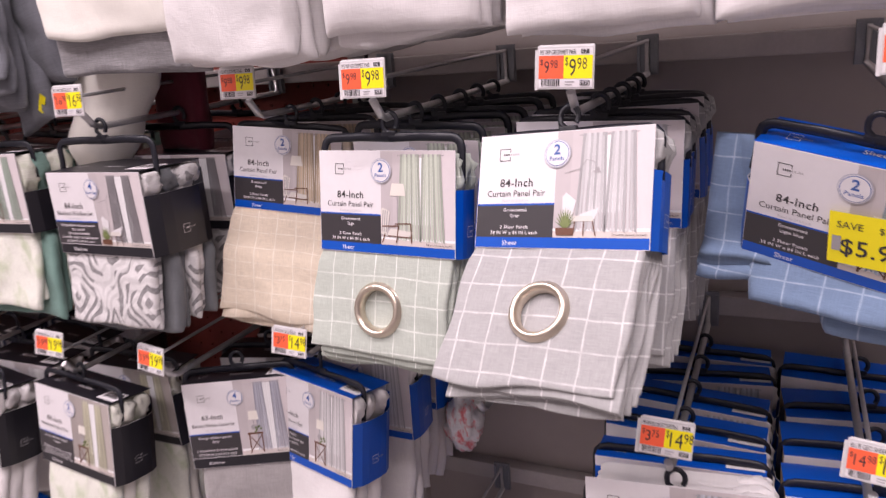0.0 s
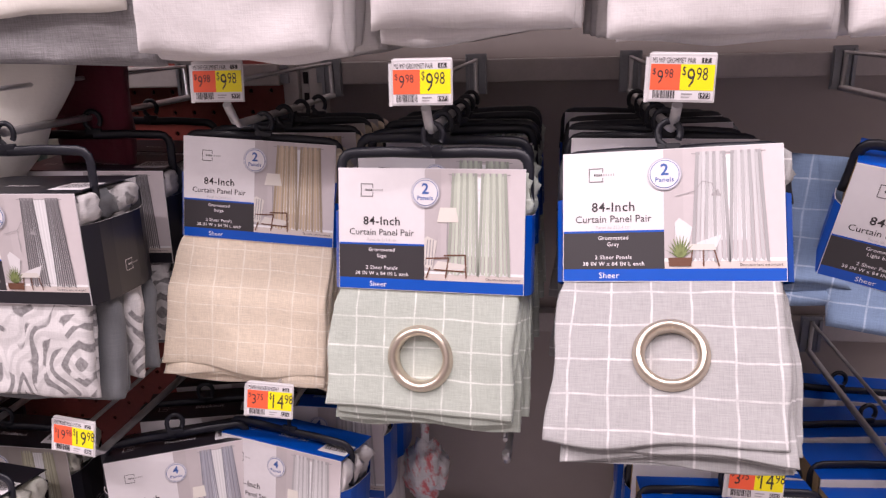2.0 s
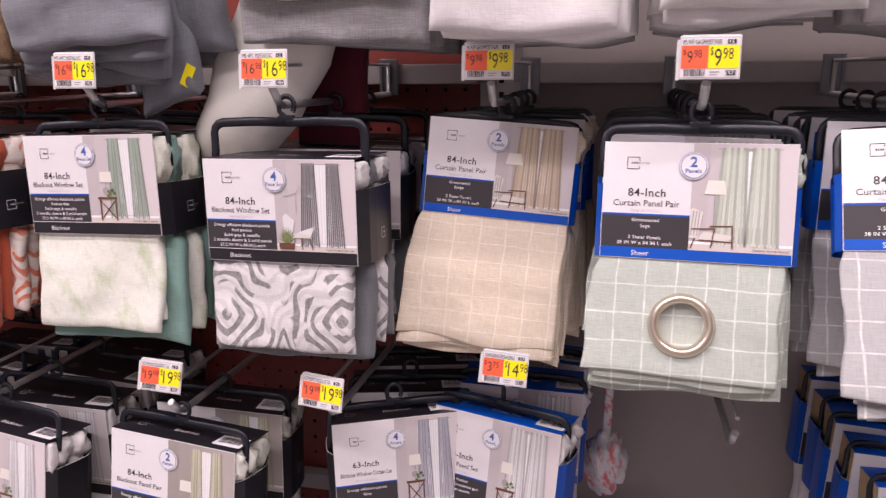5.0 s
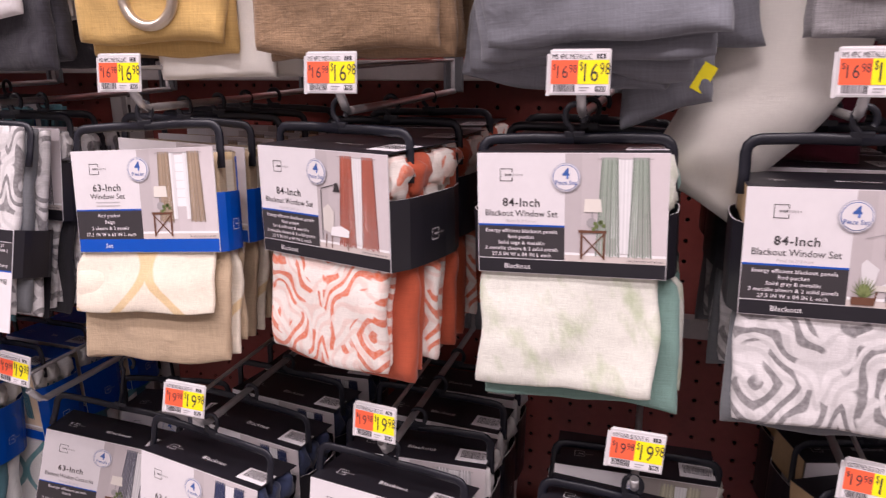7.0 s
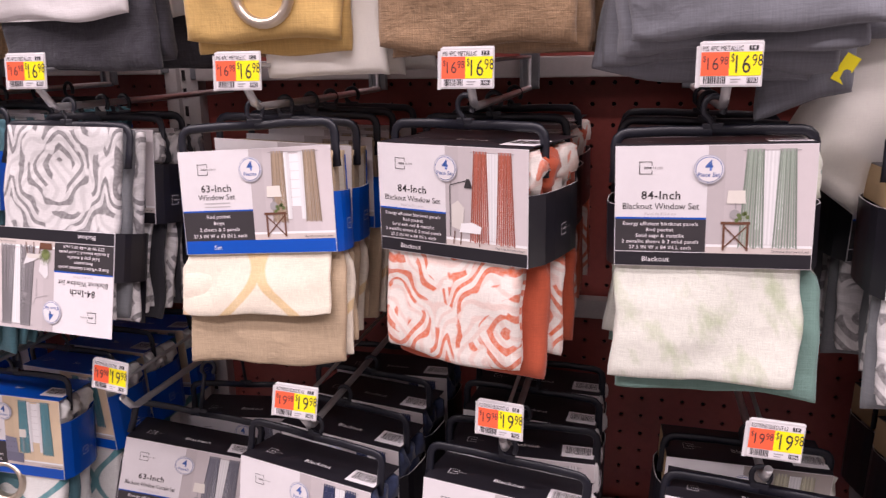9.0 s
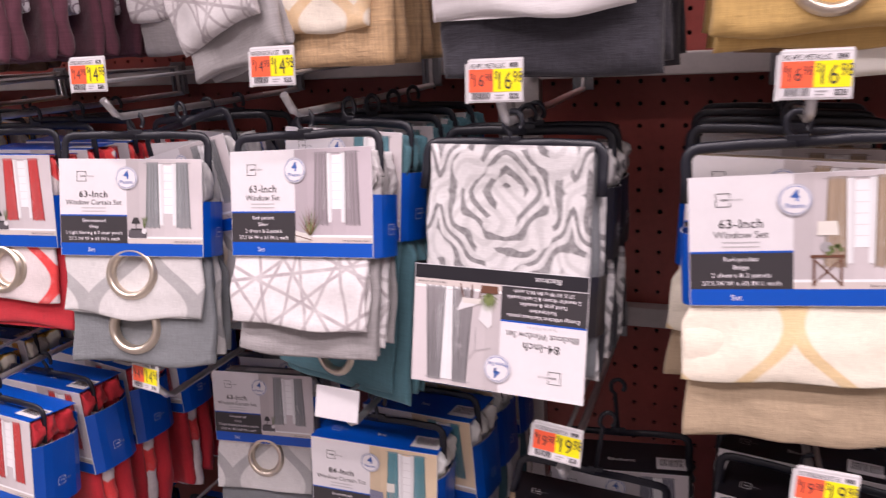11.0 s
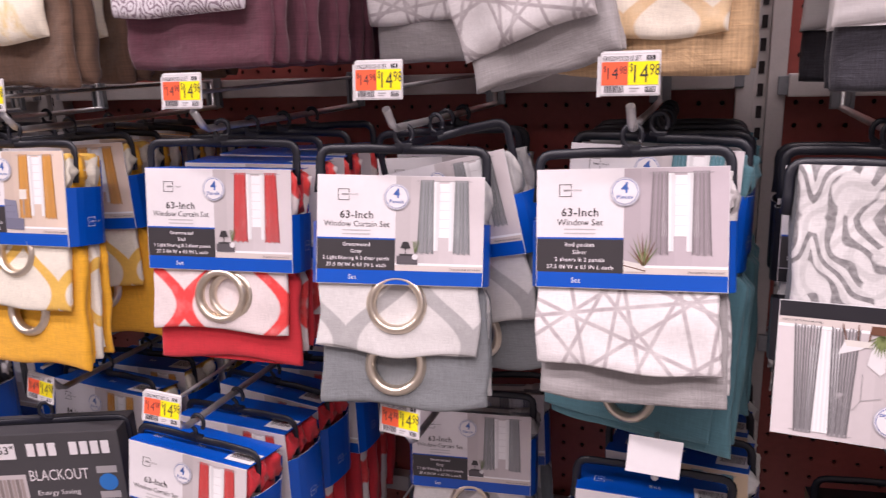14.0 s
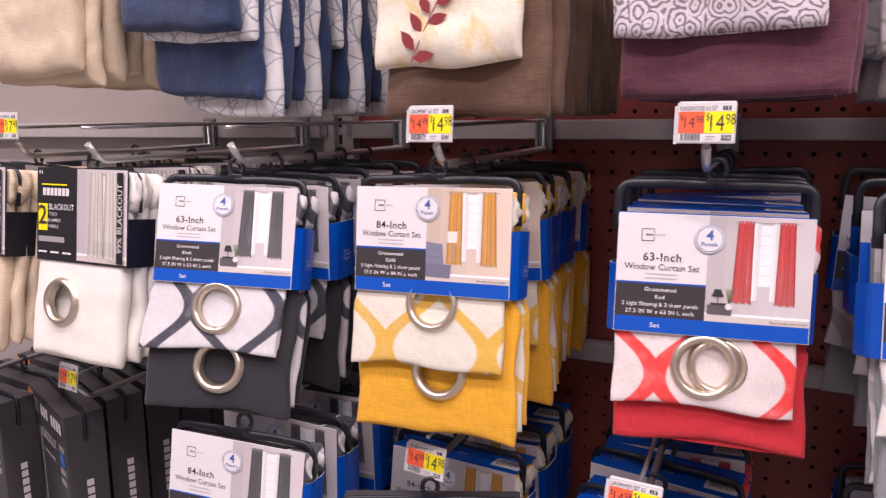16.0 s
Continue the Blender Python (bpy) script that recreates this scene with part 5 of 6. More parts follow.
# ---- the row below ----
Z1 = ROWS_Z[1]
PEG1 = Z1 - 0.021
LOW = [
    (0.20, 0.80, ("BLUE GEO SHEER 84", "23", "14.98", "14.98", "0308"), 0.02),
    (0.03, 0.80, ("MS4PKBLUEGEOSHEER63", "22", "3.75", "14.98", "0307"), 0.015),
    (-0.19, 0.86, ("MS4PK GEO SHEER", "21", "14.98", "14.98", "0318"), 0.055),
    (-0.426, 0.85, ("MS4PKGRAYGEOSHEER63", "20", "3.75", "14.98", "0316"), -0.006),
    (-0.612, 0.80, ("KOTKIND BLKOUT 84", "20", "19.98", "19.98", "1988"), 0.017),
    (-0.803, 0.80, ("KOTKIND BLKOUT 63", "19", "19.98", "19.98", "1986"), 0.018),
    (-1.054, 0.80, ("KOTKIND BLKOUT 63", "18", "19.98", "19.98", "1984"), 0.010),
    (-1.274, 0.80, ("KOTKIND BLKOUT 63", "17", "19.98", "19.98", "1982"), 0.006),
    (-1.502, 0.80, ("KOTKIND BLKOUT 63", "16", "19.98", "19.98", "1981"), 0.014),
    (-1.737, 0.80, "blank", 0.001),
    (-1.993, 0.80, ("MS 4PC GREY FLANNEL", "19", "14.98", "14.98", "0321"), 0.003),
    (-2.262, 0.755, ("GROMMET SET 63", "18", "14.98", "14.98", "1991"), 0.0),
    (-2.495, 0.80, ("MS GROMMET SET", "17", "14.98", "14.98", "1990"), -0.025),
    (-2.70, 0.765, None, 0.0),
    (-3.036, 0.79, ("BLACKOUT PANELS", "15", "17.48", "17.48", "1972"), 0.0),
    (-3.28, 0.78, None, 0.0),
]
for k, (x, ty, tag, dz) in enumerate(LOW):
    up = {-0.426: 0.046, -0.612: 0.018, -2.70: 0.05}.get(x, 0.0)
    hook_at(x, ty, Z1 + up, tag, dz - (up if up < 0.04 else 0), (-4, (3, 5, -2, 4)[k % 4], (-6, 5, -12, 2)[k % 4]))

BOX = dict(lid=True, strip="black", depth=0.07, h=0.125, side=0.7, w=0.17, top=-0.05, bar=-0.02)


def box_lines(kind):
    return ["Energy efficient panels", kind, "", "2 blackout & 2 sheer panels", "27.5 IN W x 63 IN L each"]


def box_cloth(front, back, w, d, seed, z=-0.30):
    hw = w / 2
    return [(front, -hw * 0.9, hw * 0.93, z, -d / 2 + 0.002, -d / 2 + 0.02, seed, 0.02, 0.0),
            (back, -hw * 0.9, hw * 0.96, z - 0.01, -d / 2 + 0.018, 0.005, seed + 1, 0.03, 0.0),
            (front, -hw * 0.9, hw * 0.98, z + 0.01, 0.004, d / 2 - 0.002, seed + 2, 0.03, 0.0)]


def low_box(label, x, y, yaw, roll, copies, step, seed, top, up=0.0, at=None, **spec):
    g = dict(BOX)
    g.update(top=top)
    g.update(spec)
    mm = curtain_pack(label, g)
    row_of(mm, x, y, PEG1 + up, yaw, roll, copies, step, seed, at=at)
    return mm


low_box("white sheer panel set in a blue and white box", 0.215, 0.86, 4, -1, 3, 0.085, 31, -0.03, strip="blue", size="84-Inch", title="Sheer Panel Set", word="Sheer Set", count=("4", "Panels"), lines=sheer_lines("White"), photo=(0.72, 0.71, 0.72), decor="lamp", sheer=True, cloth=box_cloth("white", "white", 0.17, 0.07, 101))
low_box("white sheer panel set in a blue and white box", 0.035, 0.80, 3, -2, 0, 0.085, 32, -0.012, strip="blue", lid=False, depth=0.05, size="63-Inch", title="Sheer Panel Set", word="Sheer Set", count=("4", "Panels"), lines=sheer_lines("Blue"), photo=(0.60, 0.62, 0.68), decor="lamp", sheer=True, cloth=box_cloth("white", "white", 0.17, 0.05, 104))
low_box("white sheer panel set in a blue and white box", 0.030, 0.865, 2, -1, 4, 0.068, 33, -0.03, strip="blue", depth=0.05, size="63-Inch", title="Sheer Panel Set", word="Sheer Set", count=("4", "Panels"), lines=sheer_lines("Blue"), photo=(0.60, 0.62, 0.68), decor="lamp", sheer=True, cloth=box_cloth("white", "white", 0.17, 0.05, 107))
low_box("white sheer panel set in a blue and white box", -0.425, 0.905, -6, 3, 2, 0.10, 34, -0.060, up=0.046, at=(-0.430, 0.916, 1.088, -8, 2, -13), bar=-0.045, strip="blue", w=0.155, size="84-Inch", title="Sheer Panel Set", word="Sheer Set", count=("4", "Panels"), lines=["Rod Pocket", "White embroidered geo", "4 sheer panels", "", "27.5 IN W x 84 IN L each"], photo=(0.72, 0.70, 0.71), decor="lamp", sheer=True, cloth=box_cloth("white", "white", 0.155, 0.07, 110))
low_box("grey blackout window curtain set in a black box", -0.572, 0.882, 24, -1, 2, 0.09, 35, -0.036, up=0.018, bar=-0.012, w=0.15, size="63-Inch", title="Blackout Window Curtain Set", word="Blackout", count=("4", "Panels"), lines=box_lines("Gray"), photo=(0.36, 0.36, 0.42), decor="lamp", cloth=box_cloth("silver", "linen", 0.15, 0.07, 113))
low_box("leaf-print blackout panel pair in a black and white box", -0.803, 0.82, -5, 2, 1, 0.10, 36, -0.040, bar=-0.018, size="84-Inch", title="Blackout Panel Pair", word="Blackout", count=("2", "Panels"), lines=box_lines("Green"), photo=(0.48, 0.46, 0.34), wall=(0.36, 0.32, 0.30), decor="lamp", cloth=box_cloth("leafy", "ivory", 0.17, 0.07, 116))
low_box("white blackout window curtain set in a black and white box", -1.050, 0.82, -7, 2, 3, 0.09, 37, -0.055, size="63-Inch", title="Blackout Window Curtain Set", word="Blackout", count=("4", "Panels"), lines=box_lines("White"), photo=(0.64, 0.62, 0.64), decor="lamp", cloth=box_cloth("white", "white", 0.17, 0.07, 119))
low_box("navy striped blackout window curtain set in a black and white box", -1.268, 0.82, -9, 3, 3, 0.095, 38, -0.060, size="63-Inch", title="Blackout Window Curtain Set", word="Blackout", count=("4", "Panels"), lines=box_lines("Navy"), photo=(0.03, 0.04, 0.10), decor="plant", cloth=box_cloth("navy_stripe", "navy_stripe", 0.17, 0.07, 122))
low_box("black blackout window curtain set tilted in its black box", -1.480, 0.935, 14, 13, 1, 0.10, 39, -0.118, bar=-0.070, size="63-Inch", title="Blackout Window Curtain Set", word="Blackout", count=("4", "Panels"), lines=box_lines("Black"), photo=(0.16, 0.16, 0.20), decor="lamp", cloth=box_cloth("black", "black", 0.17, 0.07, 125))
low_box("teal lattice curtain set in a blue and white box", -1.72, 0.885, -10, 3, 3, 0.085, 40, -0.060, at=(-1.741, 0.890, 1.064, -2.8, 3, 5), bar=-0.030, strip="blue", w=0.16, h=0.115, size="84-Inch", title="Window Curtain Set", word="Set", count=("4", "Pieces"), lines=grommet_lines("Teal", "84"), photo=(0.10, 0.27, 0.32), wall=(0.66, 0.52, 0.36), decor="sofa", cloth=box_cloth("teal_net", "teal", 0.16, 0.07, 128, -0.29), eyelets=[(-0.01, -0.188, -0.0335, 0.0255)])
low_box("grey ring-print curtain set with eyelets in a blue sleeve", -1.985, 0.995, 7, 0, 1, 0.07, 41, -0.058, bar=-0.03, strip="blue", lid=False, depth=0.046, w=0.16, h=0.108, size="63-Inch", title="Window Curtain Set", word="Set", count=("4", "Panels"), lines=grommet_lines("Gray"), photo=(0.25, 0.26, 0.27), decor="table", cloth=set_cloth("ring_grey", "grey63", 0.160, -0.235, -0.295, 0.046, 131), eyelets=[(0.0, -0.186, -0.0190, 0.025)])
low_box("red lattice curtain set in a blue and white box", -2.256, 0.785, -2, 3, 4, 0.088, 42, -0.042, bar=-0.026, strip="blue", size="63-Inch", title="Window Curtain Set", word="Set", count=("4", "Panels"), lines=grommet_lines("Red"), photo=(0.55, 0.06, 0.06), decor="table", cloth=box_cloth("red", "ring_red", 0.17, 0.07, 134))
low_box("gold lattice curtain set in a blue and white box", -2.50, 0.90, -4, 1, 3, 0.088, 43, -0.04, strip="blue", size="84-Inch", title="Window Curtain Set", word="Set", count=("4", "Pieces"), lines=grommet_lines("Gold", "84"), photo=(0.62, 0.30, 0.07), decor="sofa", cloth=box_cloth("ring_gold", "gold", 0.17, 0.07, 137))
low_box("charcoal lattice curtain set in a blue and white sleeve", -2.70, 0.725, 7, 3, 3, 0.088, 44, -0.029, up=0.05, bar=-0.02, strip="blue", lid=False, depth=0.05, size="84-Inch", title="Window Curtain Set", word="Set", count=("4", "Panels"), lines=grommet_lines("Black", "84"), photo=(0.09, 0.09, 0.10), decor="table", cloth=set_cloth("ring_black", "black", 0.17, -0.215, -0.265, 0.05, 140), eyelets=[(-0.005, -0.170, -0.0212, 0.0255)])

# dark grey blackout boxes
DGREY, ORANGE = ink(0.055, 0.052, 0.058), ink(0.85, 0.22, 0.04)


def dark_box(x, y, z, yaw, roll):
    p = thing("curtain_box", pose(x, y, z, 0, roll, yaw), "dark grey blackout curtain box with orange corner on a hanger", "curtain box", "dark blackout boxes")
    w, h, d, top = 0.20, 0.24, 0.055, -0.03
    b = Mesh()
    b.box(-w / 2, w / 2, -d / 2, d / 2, top - h, top, DGREY, 0.0015)
    body = part("carton", b, p)
    b = Mesh()
    y0 = -d / 2 - 0.0006
    b.rect(-w / 2 + 0.002, -w / 2 + 0.042, top - 0.050, top - 0.004, y0, ORANGE)
    b.rect(-w / 2 + 0.044, -w / 2 + 0.068, top - 0.034, top - 0.012, y0, WHITE)
    b.rect(-w / 2 + 0.004, -w / 2 + 0.075, top - 0.19, top - 0.056, y0, PHOTO_WALL)
    for k in range(8):
        xx = -w / 2 + 0.028 + k * 0.0055
        b.rect(xx, xx + 0.0045, top - 0.18, top - 0.062, y0 - 0.0004, ink(*(v * (0.8 + 0.4 * (k % 2)) for v in (0.30, 0.25, 0.24))))
    b.disc(w / 2 - 0.021, top - 0.072, 0.012, y0, ink(0.02, 0.16, 0.5), 20)
    for k, zz in enumerate((top - 0.054, top - 0.09, top - 0.106)):
        b.rect(w / 2 - 0.034, w / 2 - 0.008, zz - 0.005, zz + 0.005, y0, INK_GREY)
    part("printed_fields", b, body, "orange corner, photograph and blue dots")
    b = Mesh()
    b.text("2", -w / 2 + 0.014, top - 0.024, 0.034, y0 - 0.0005, WHITE, 0.02)
    b.text("PACK", -w / 2 + 0.032, top - 0.03, 0.011, y0 - 0.0005, WHITE, 0.01, turn=90)
    b.text('63"', -w / 2 + 0.056, top - 0.021, 0.015, y0 - 0.0005, INK_DARK, 0.01)
    for k in range(8):
        if k != 3:
            b.rect(-w / 2 + 0.083 + k * 0.0135, -w / 2 + 0.093 + k * 0.0135, top - 0.031, top - 0.013, y0 - 0.0005, WHITE)
    b.text("BLACKOUT", -w / 2 + 0.118, top - 0.058, 0.022, y0 - 0.0005, WHITE, 0.0, wide=0.075)
    b.text("Energy Saving", -w / 2 + 0.114, top - 0.083, 0.010, y0 - 0.0005, WHITE)
    part("lettering", b, body, "white printed words")
    b = Mesh()
    for k in range(7):
        b.rect(-0.004, 0.006, -0.09 + k * 0.013, -0.08 + k * 0.013, 0, WHITE)
    part("side_print", b, body, "white bars down the side", pose(w / 2 + 0.0006, 0, top - 0.10, 0, 0, 90))
    hanger(p, w / 2 + 0.002, 0.03, 0.0, -0.022)
    return p


dark_box(-2.488, 0.77, PEG1 + 0.013, 20, -1)
for k in range(5):
    dark_box(-3.135, 0.83 + k * 0.07, PEG1 + 0.022, -24 + 2 * k, 1)
    dark_box(-3.28, 0.80 + k * 0.075, PEG1 + 0.022, -8, 0)

# ---- the lowest row, seen only in glimpses ----
PEG0 = ROWS_Z[0] - 0.021
for k, x in enumerate((-2.9, -2.62, -2.4, -2.15, -1.9, -1.4, -1.15, -0.85, -0.6, -0.3)):
    hook_at(x, 0.84, ROWS_Z[0])
m = curtain_pack("folded navy curtain set in a blue sleeve on a low hook", dict(
    BOX, strip="blue", size="63-Inch", title="Window Curtain Set", word="Set", count=("4", "Panels"), lines=grommet_lines("Navy"), photo=(0.05, 0.07, 0.2), decor="lamp", cloth=box_cloth("navy", "navy", 0.17, 0.07, 143)))
row_of(m, -0.3, 0.90, PEG0, -4, 2, 2, 0.09, 51)
for x in (-2.9, -2.62, -2.4, -2.15, -1.9, -1.4, -1.15, -0.85, -0.6):
    for k in range(3):
        copy_thing(m, pose(x, 0.90 + 0.09 * k, PEG0 + lift(x, PEG0), 0, 2 - k, -5 + 3 * k))

# ---- the row above: folded ends show below the top crossbar ----
Z3 = ROWS_Z[3]
PEG3 = Z3 - 0.021


def bundle(label, x, y, yaw, roll, copies, step, seed, layers, extra=()):
    p = thing("folded_curtain", pose(0, 0, -5), label, "folded curtain", "folded curtains above")
    for colour, x0, x1, z0, y0, y1, flare, lean in layers:
        b = Mesh()
        b.pad(C[colour], x0, x1, z0 - PEG3 - lift(x, PEG3), -0.03, y0, y1, seed + x0 * 50 + y0 * 200, flare=flare, lean=lean, nz=26)
        part("folded_panel", b, p)
    for gx, gz, gy, r in extra:
        b = Mesh()
        b.ring(gx, gy, gz - PEG3 - lift(x, PEG3), r, r * 0.2, EYELET)
        part("eyelet", b, p, "champagne metal eyelet")
    hanger(p, 0.088, 0.03, 0.0, -0.021)
    rnd = random.Random(seed)
    up = lift(x, PEG3)
    p.matrix_basis = pose(x, y, PEG3 + up, 0, roll, yaw)
    for k in range(copies):
        if y + step * (k + 1) < 1.15:
            copy_thing(p, pose(x + rnd.uniform(-0.003, 0.003), y + step * (k + 1), PEG3 + up, 0, roll * 0.5 + rnd.uniform(-1.5, 1.5), yaw + rnd.uniform(-4, 4)))
    hook_at(x, 0.80, Z3)


def two_tone(front, back, zf, zb, w=0.18, d=0.05, out=0.008):
    hw = w / 2
    return [(front, -hw, hw * 0.86, zf, -d / 2, -d / 2 + 0.012, 0.01, 0.0), (back, -hw * 0.97, hw + out, zb, -d / 2 + 0.011, -d / 2 + 0.026, 0.01, 0.0),
            (back, -hw * 0.9, hw + out * 1.6, zb + 0.004, -d / 2 + 0.025, d / 2 - 0.01, 0.015, 0.0), (front, -hw * 0.85, hw, zf + 0.006, d / 2 - 0.011, d / 2, 0.02, 0.0)]


def one_tone(c, z, w=0.18, d=0.06):
    hw = w / 2
    return [(c, -hw, hw * 0.92, z, -d / 2, -d / 2 + 0.018, 0.01, 0.0), (c, -hw * 0.96, hw * 0.97, z - 0.006, -d / 2 + 0.017, 0.004, 0.015, 0.002), (c, -hw * 0.9, hw, z + 0.002, 0.003, d / 2, 0.02, 0.0)]


bundle("folded bright white curtain pair above", 0.36, 0.81, 0, 0, 3, 0.075, 200, one_tone("white", 1.466, 0.18))
bundle("folded bright white curtain pair above", 0.16, 0.81, 0, 0, 3, 0.075, 201, one_tone("white", 1.466, 0.19))
bundle("folded plain white curtain pair", -0.03, 0.81, -2, -1.5, 3, 0.075, 202, one_tone("white", 1.464, 0.165))
bundle("folded plain white curtain pair", -0.21, 0.81, -1, 0, 3, 0.075, 203, one_tone("white", 1.474, 0.165))
bundle("folded plain white curtain pair", -0.40, 0.81, -3, 1, 3, 0.075, 204, one_tone("white", 1.460, 0.175))
bundle("ivory sheer over a folded grey linen curtain", -0.61, 0.845, 10, 0, 3, 0.08, 205, two_tone("ivory", "linen", 1.497, 1.452, 0.185, 0.07, 0.004))
velvet = thing("folded_curtain", pose(-0.85, 0.83, PEG3, 0, 3, -4), "blue-grey velvet curtain slipping askew from its hanger", "folded curtain", "folded curtains above")
hanger(velvet, 0.088, 0.03, 0.0, -0.021)
hook_at(-0.85, 0.80, Z3)
for k, (x0, x1, z0, y0, y1, turn, lean) in enumerate(((-0.105, 0.080, 1.452, -0.056, -0.036, -7, -0.004), (-0.108, 0.078, 1.438, -0.038, -0.020, -4, 0.0), (-0.105, 0.080, 1.424, -0.022, -0.006, -1, 0.0), (-0.095, 0.080, 1.412, -0.010, 0.004, 2, 0.0),
                                                     (-0.060, 0.016, 1.384, 0.004, 0.026, -15, 0.004), (0.004, 0.062, 1.434, 0.010, 0.040, -15, 0.0), (-0.09, 0.10, 1.44, 0.04, 0.075, 0, 0.0))):
    b = Mesh()
    b.pad(C["blue_grey"], x0, x1, z0 - PEG3, -0.03, y0, y1, 70 + k, flare=0.04, lean=lean, nz=30, lump=0.008, wob=0.008)
    part("folded_panel", b, velvet, at=pose(0, 0, 0, 0, turn, 0))
b = Mesh()
b.rect(-0.012, 0.012, -0.020, 0.020, 0.0, TAG_YELLOW)
part("yellow_sticker", b, velvet, "yellow clearance sticker", pose(0.098, 0.002, 1.424 - PEG3, 0, 25, 0) @ Matrix.Diagonal((0.5, 0.7, 0.6, 1)))
bundle("folded brown burlap curtain above", -1.077, 0.825, -2, 0, 3, 0.075, 207, one_tone("burlap", 1.446, 0.19, 0.06))
bundle("folded mustard curtain with white sheer hanging below", -1.303, 0.85, 6, -0.5, 2, 0.085, 208, [("mustard", -0.085, 0.075, 1.455, -0.035, -0.018, 0.01, 0.0), ("mustard", -0.08, 0.08, 1.444, -0.019, -0.006, 0.02, 0.0), ("ivory", -0.02, 0.10, 1.418, -0.01, 0.008, 0.08, 0.012), ("burlap", -0.06, 0.10, 1.44, 0.006, 0.03, 0.02, 0.0)], [(0.0, 1.497, -0.0365, 0.027)])
bundle("white curtain over folded charcoal linen", -1.525, 0.83, -2, -0.8, 2, 0.085, 209, two_tone("white", "charcoal", 1.480, 1.430, 0.19, 0.06))
bundle("tan ring-print sheer over ribbed tan curtain", -1.765, 0.86, -2, -0.5, 3, 0.075, 210, two_tone("rings_tan", "tan", 1.480, 1.446, 0.165, 0.055, 0.006))
bundle("white crackle-print sheer over silver curtain hanging askew", -1.925, 0.875, -18, -14, 0, 0.08, 211, two_tone("crackle", "silver", 1.475, 1.440, 0.16, 0.05, 0.0))
bundle("white crackle-print sheer over silver curtain", -1.995, 0.95, -4, 0, 3, 0.075, 212, two_tone("crackle", "silver", 1.51, 1.465, 0.16, 0.05, 0.0))
bundle("plum paisley sheer over ribbed plum curtain", -2.208, 0.80, -6, 0, 4, 0.07, 213, two_tone("paisley", "plum", 1.520, 1.466, 0.185, 0.055, 0.006))
bundle("cream leaf-print sheer over brown curtain", -2.458, 0.805, -6, 0.5, 3, 0.085, 214, two_tone("floral", "brown", 1.500, 1.452, 0.175, 0.06, 0.012))
floral = [o for o in scene.objects if o.get("label") == "cream leaf-print sheer over brown curtain"]
LEAF = ink(0.26, 0.035, 0.045, 0.9)
b = Mesh()
b.tube([(-0.042, 0, -0.002), (-0.030, 0, 0.022), (-0.014, 0, 0.050), (0.006, 0, 0.080)], 0.0007, LEAF, 6, 0.5)
part("printed_stem", b, floral[0], "dark red printed stem", pose(0, -0.0345, 1.500 - PEG3 - 0.006))
sprig = []
for k in range(5):
    sx, sz = -0.040 + 0.0092 * k, 0.002 + 0.017 * k
    sprig += [(sx, sz, 8 + 4 * k, 0.0165 - 0.0008 * k), (sx + 0.002, sz + 0.008, 128 - 3 * k, 0.0165 - 0.0008 * k)]
sprig.append((0.005, 0.082, 62, 0.017))
for lx, lz, a, size in sprig:
    b = Mesh()
    shape = [(0, 0), (0.35, 0.24), (0.65, 0.2), (1, 0), (0.65, -0.2), (0.35, -0.24)]
    ca, sa = math.cos(radians(a)), math.sin(radians(a))
    size *= 1.55
    b.face([(lx + size * (u * ca - w * sa), 0, lz + size * (u * sa + w * ca)) for u, w in reversed(shape)], LEAF)
    part("printed_leaf", b, floral[0], "dark red printed leaf", pose(0, -0.0345, 1.500 - PEG3 - 0.006))

bundle("navy curtain folded over white lattice sheer", -2.755, 0.785, -10, 3, 3, 0.085, 215, [("navy", -0.11, 0.085, 1.548, -0.045, -0.025, 0.02, 0.0), ("navy_net", -0.09, 0.095, 1.535, -0.027, -0.016, 0.02, 0.0), ("navy", -0.085, 0.09, 1.478, -0.018, 0.0, 0.02, 0.0), ("navy_net", -0.06, 0.10, 1.458, 0.0, 0.012, 0.02, 0.004), ("navy", -0.08, 0.10, 1.47, 0.011, 0.035, 0.02, 0.0)])
bundle("folded plain cream-coloured curtain", -3.03, 0.79, -6, 1, 3, 0.085, 216, one_tone("cream", 1.505, 0.22, 0.07))

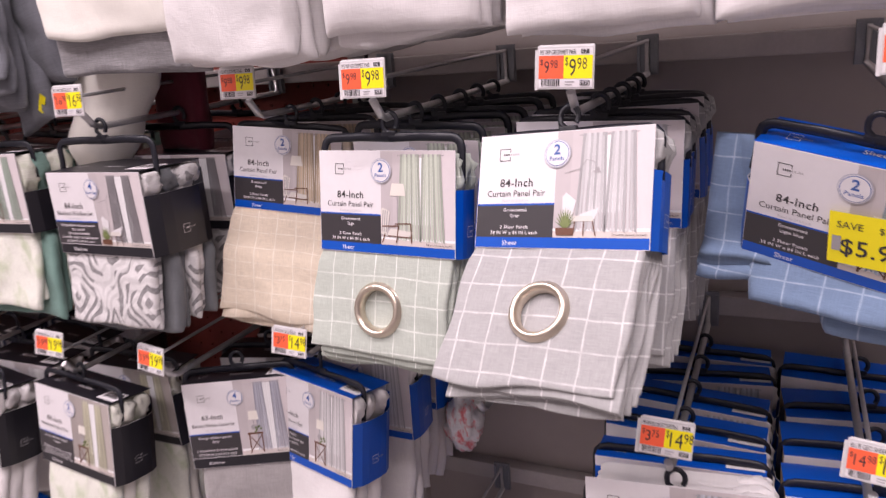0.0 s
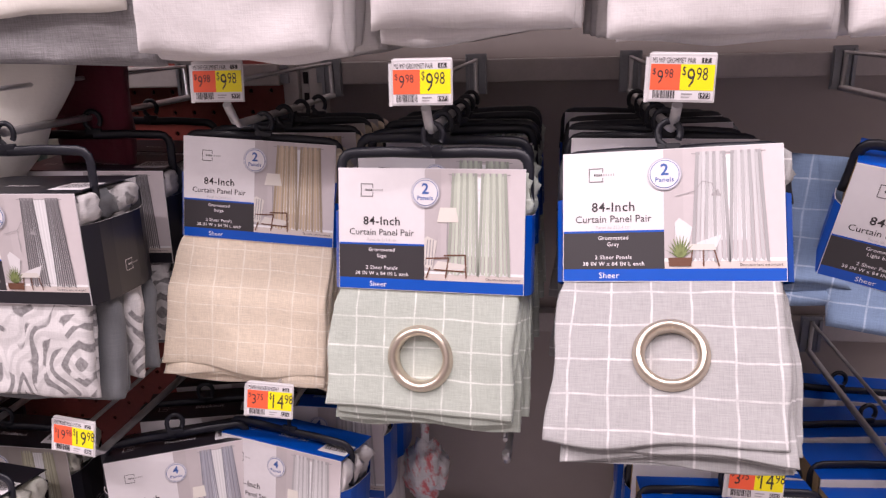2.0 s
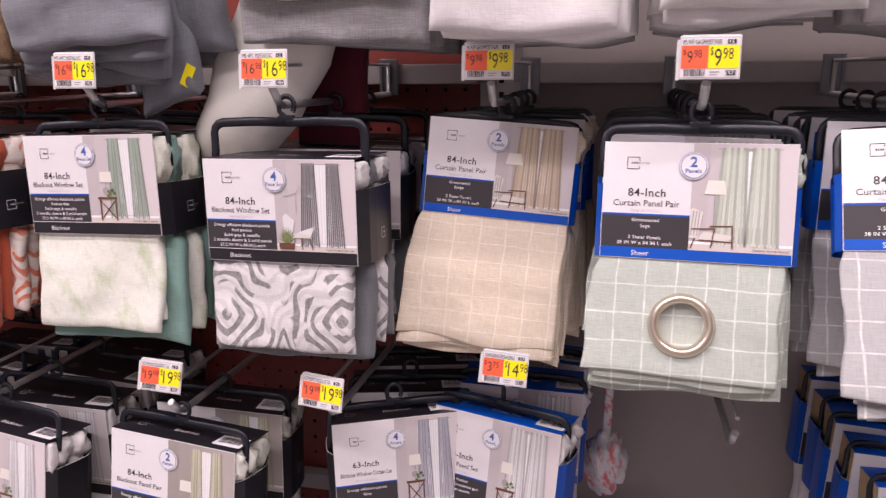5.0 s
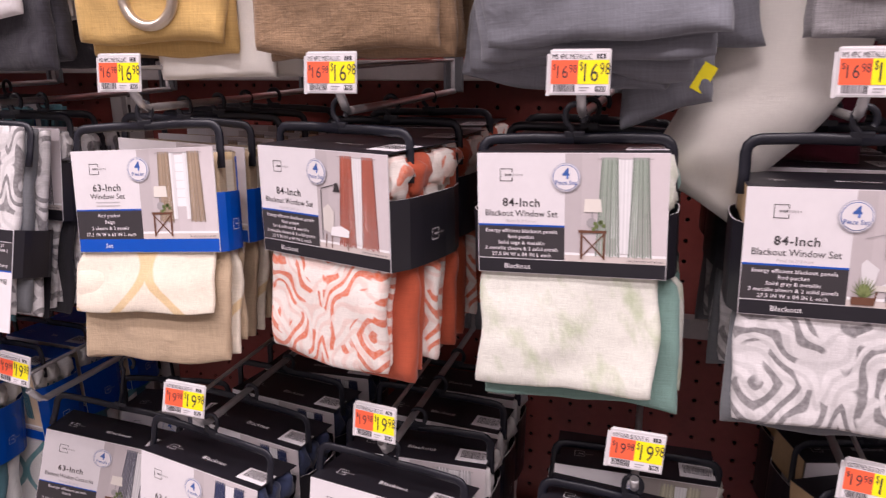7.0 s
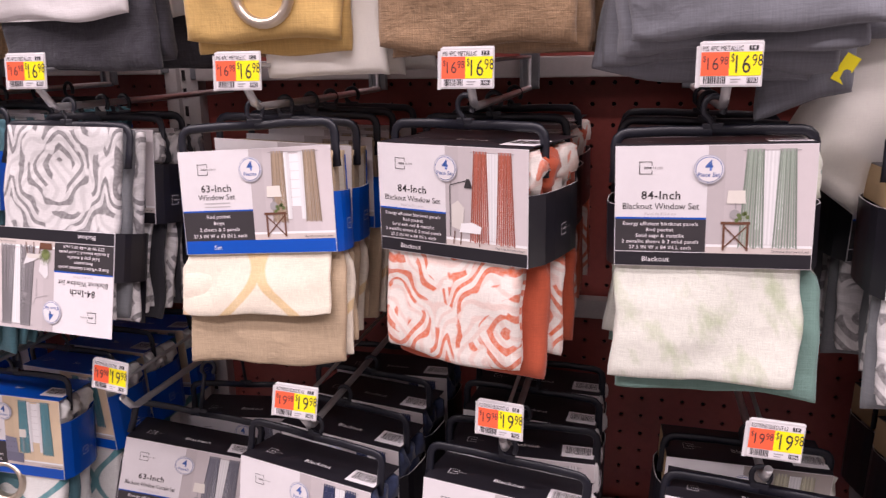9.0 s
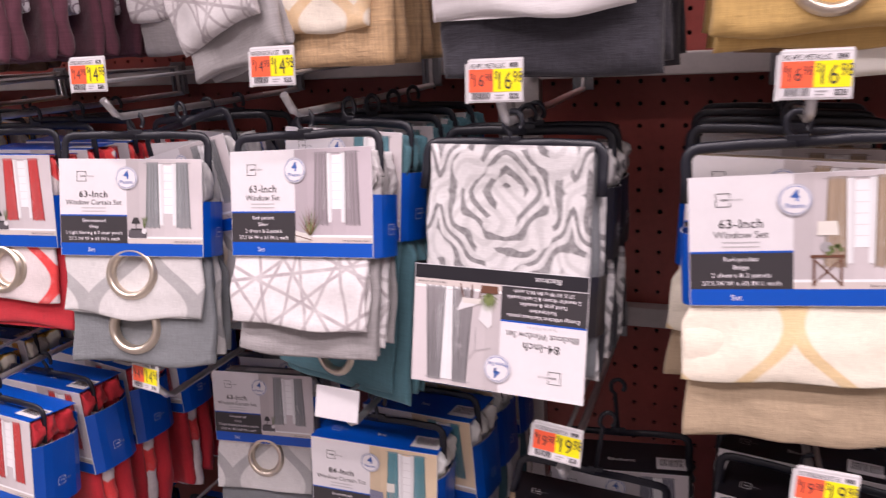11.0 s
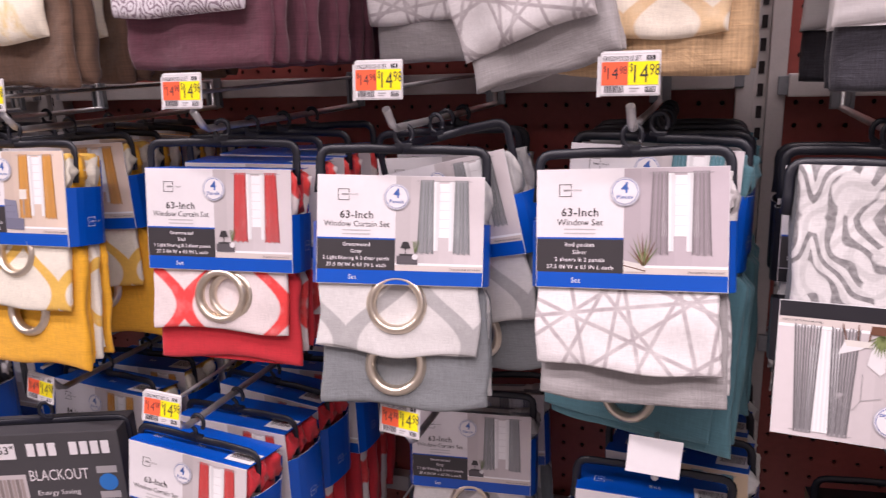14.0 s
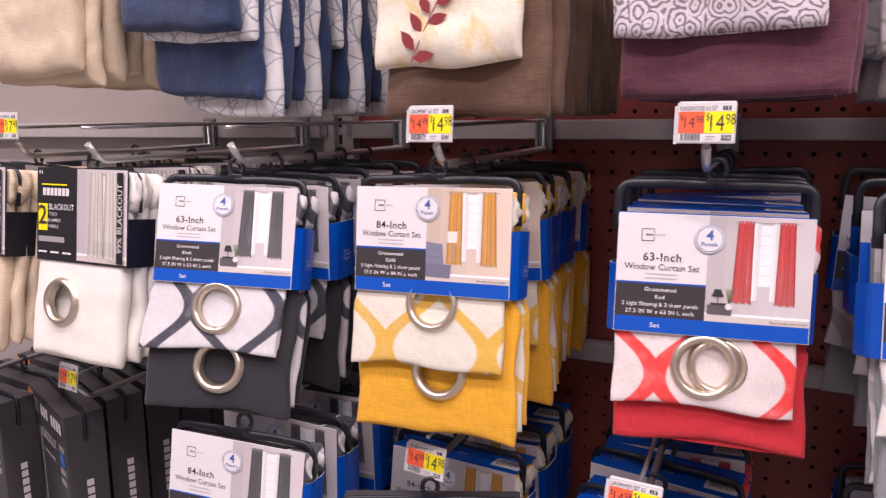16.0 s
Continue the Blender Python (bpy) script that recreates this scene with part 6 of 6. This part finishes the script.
# a white bolster of cloth wedged behind the velvet, and a maroon curtain
b = Mesh()
pts = [(-0.60, 0.90, 1.68), (-0.63, 0.895, 1.60), (-0.66, 0.89, 1.52), (-0.69, 0.885, 1.45), (-0.72, 0.885, 1.39), (-0.745, 0.885, 1.34), (-0.76, 0.885, 1.305)]
b.tube(pts, 0.058, C["ivory"], 28, 0.6)
bmesh.ops.subdivide_edges(b.bm, edges=[e for e in b.bm.edges], cuts=2, use_grid_fill=True)
for v in b.bm.verts:
    k = min(1.0, max(0.0, (1.37 - v.co.z) / 0.09))
    v.co.x += (-0.765 - v.co.x) * k * 0.55
    v.co.y += (0.90 - v.co.y) * k * 0.6
    q = v.co * 17
    v.co.y += noise.noise(q) * 0.014
    v.co.x += noise.noise(q + Vector((5, 2, 1))) * 0.010
tagged(part("cloth_roll", b, None), "loose ivory roll of cloth drooping behind the hooks", "cloth")
b = Mesh()
b.pad(C["maroon"], -0.69, -0.60, 1.335, 1.75, 0.945, 0.972, 301, flare=0.0, lean=-0.015)
tagged(part("maroon_curtain", b, None), "dark maroon curtain hanging behind the hooks", "curtain")

b = Mesh()
bmesh.ops.create_icosphere(b.bm, subdivisions=4, radius=1.0)
RED_PRINT = cloth("crinkled_red_and_white_film", blotch((0.72, 0.70, 0.71), (0.66, 0.03, 0.05), (0.62, 0.60, 0.62), 45.0), 300, 0.4, 0.3)
b.slot(RED_PRINT)
for v in b.bm.verts:
    q = v.co * 2.2
    r = 1 + 0.25 * noise.noise(q) + 0.14 * noise.noise(q * 3)
    v.co = Vector((v.co.x * 0.030 * r, v.co.y * 0.025 * r, v.co.z * 0.046 * r))
for f in b.bm.faces:
    f.smooth = True
b.tube([(0, 0, 0.04), (0.002, 0, 0.10), (0, 0, 0.155), (0, -0.004, 0.172)], 0.006, RED_PRINT, 8, 0.15)
hook_at(-0.318, 1.02, Z1)
bag = part("plastic_bag", b, None, at=pose(-0.318, 1.078, 0.880))
tagged(bag, "small crinkled red and white plastic bag on a low hook", "bag")
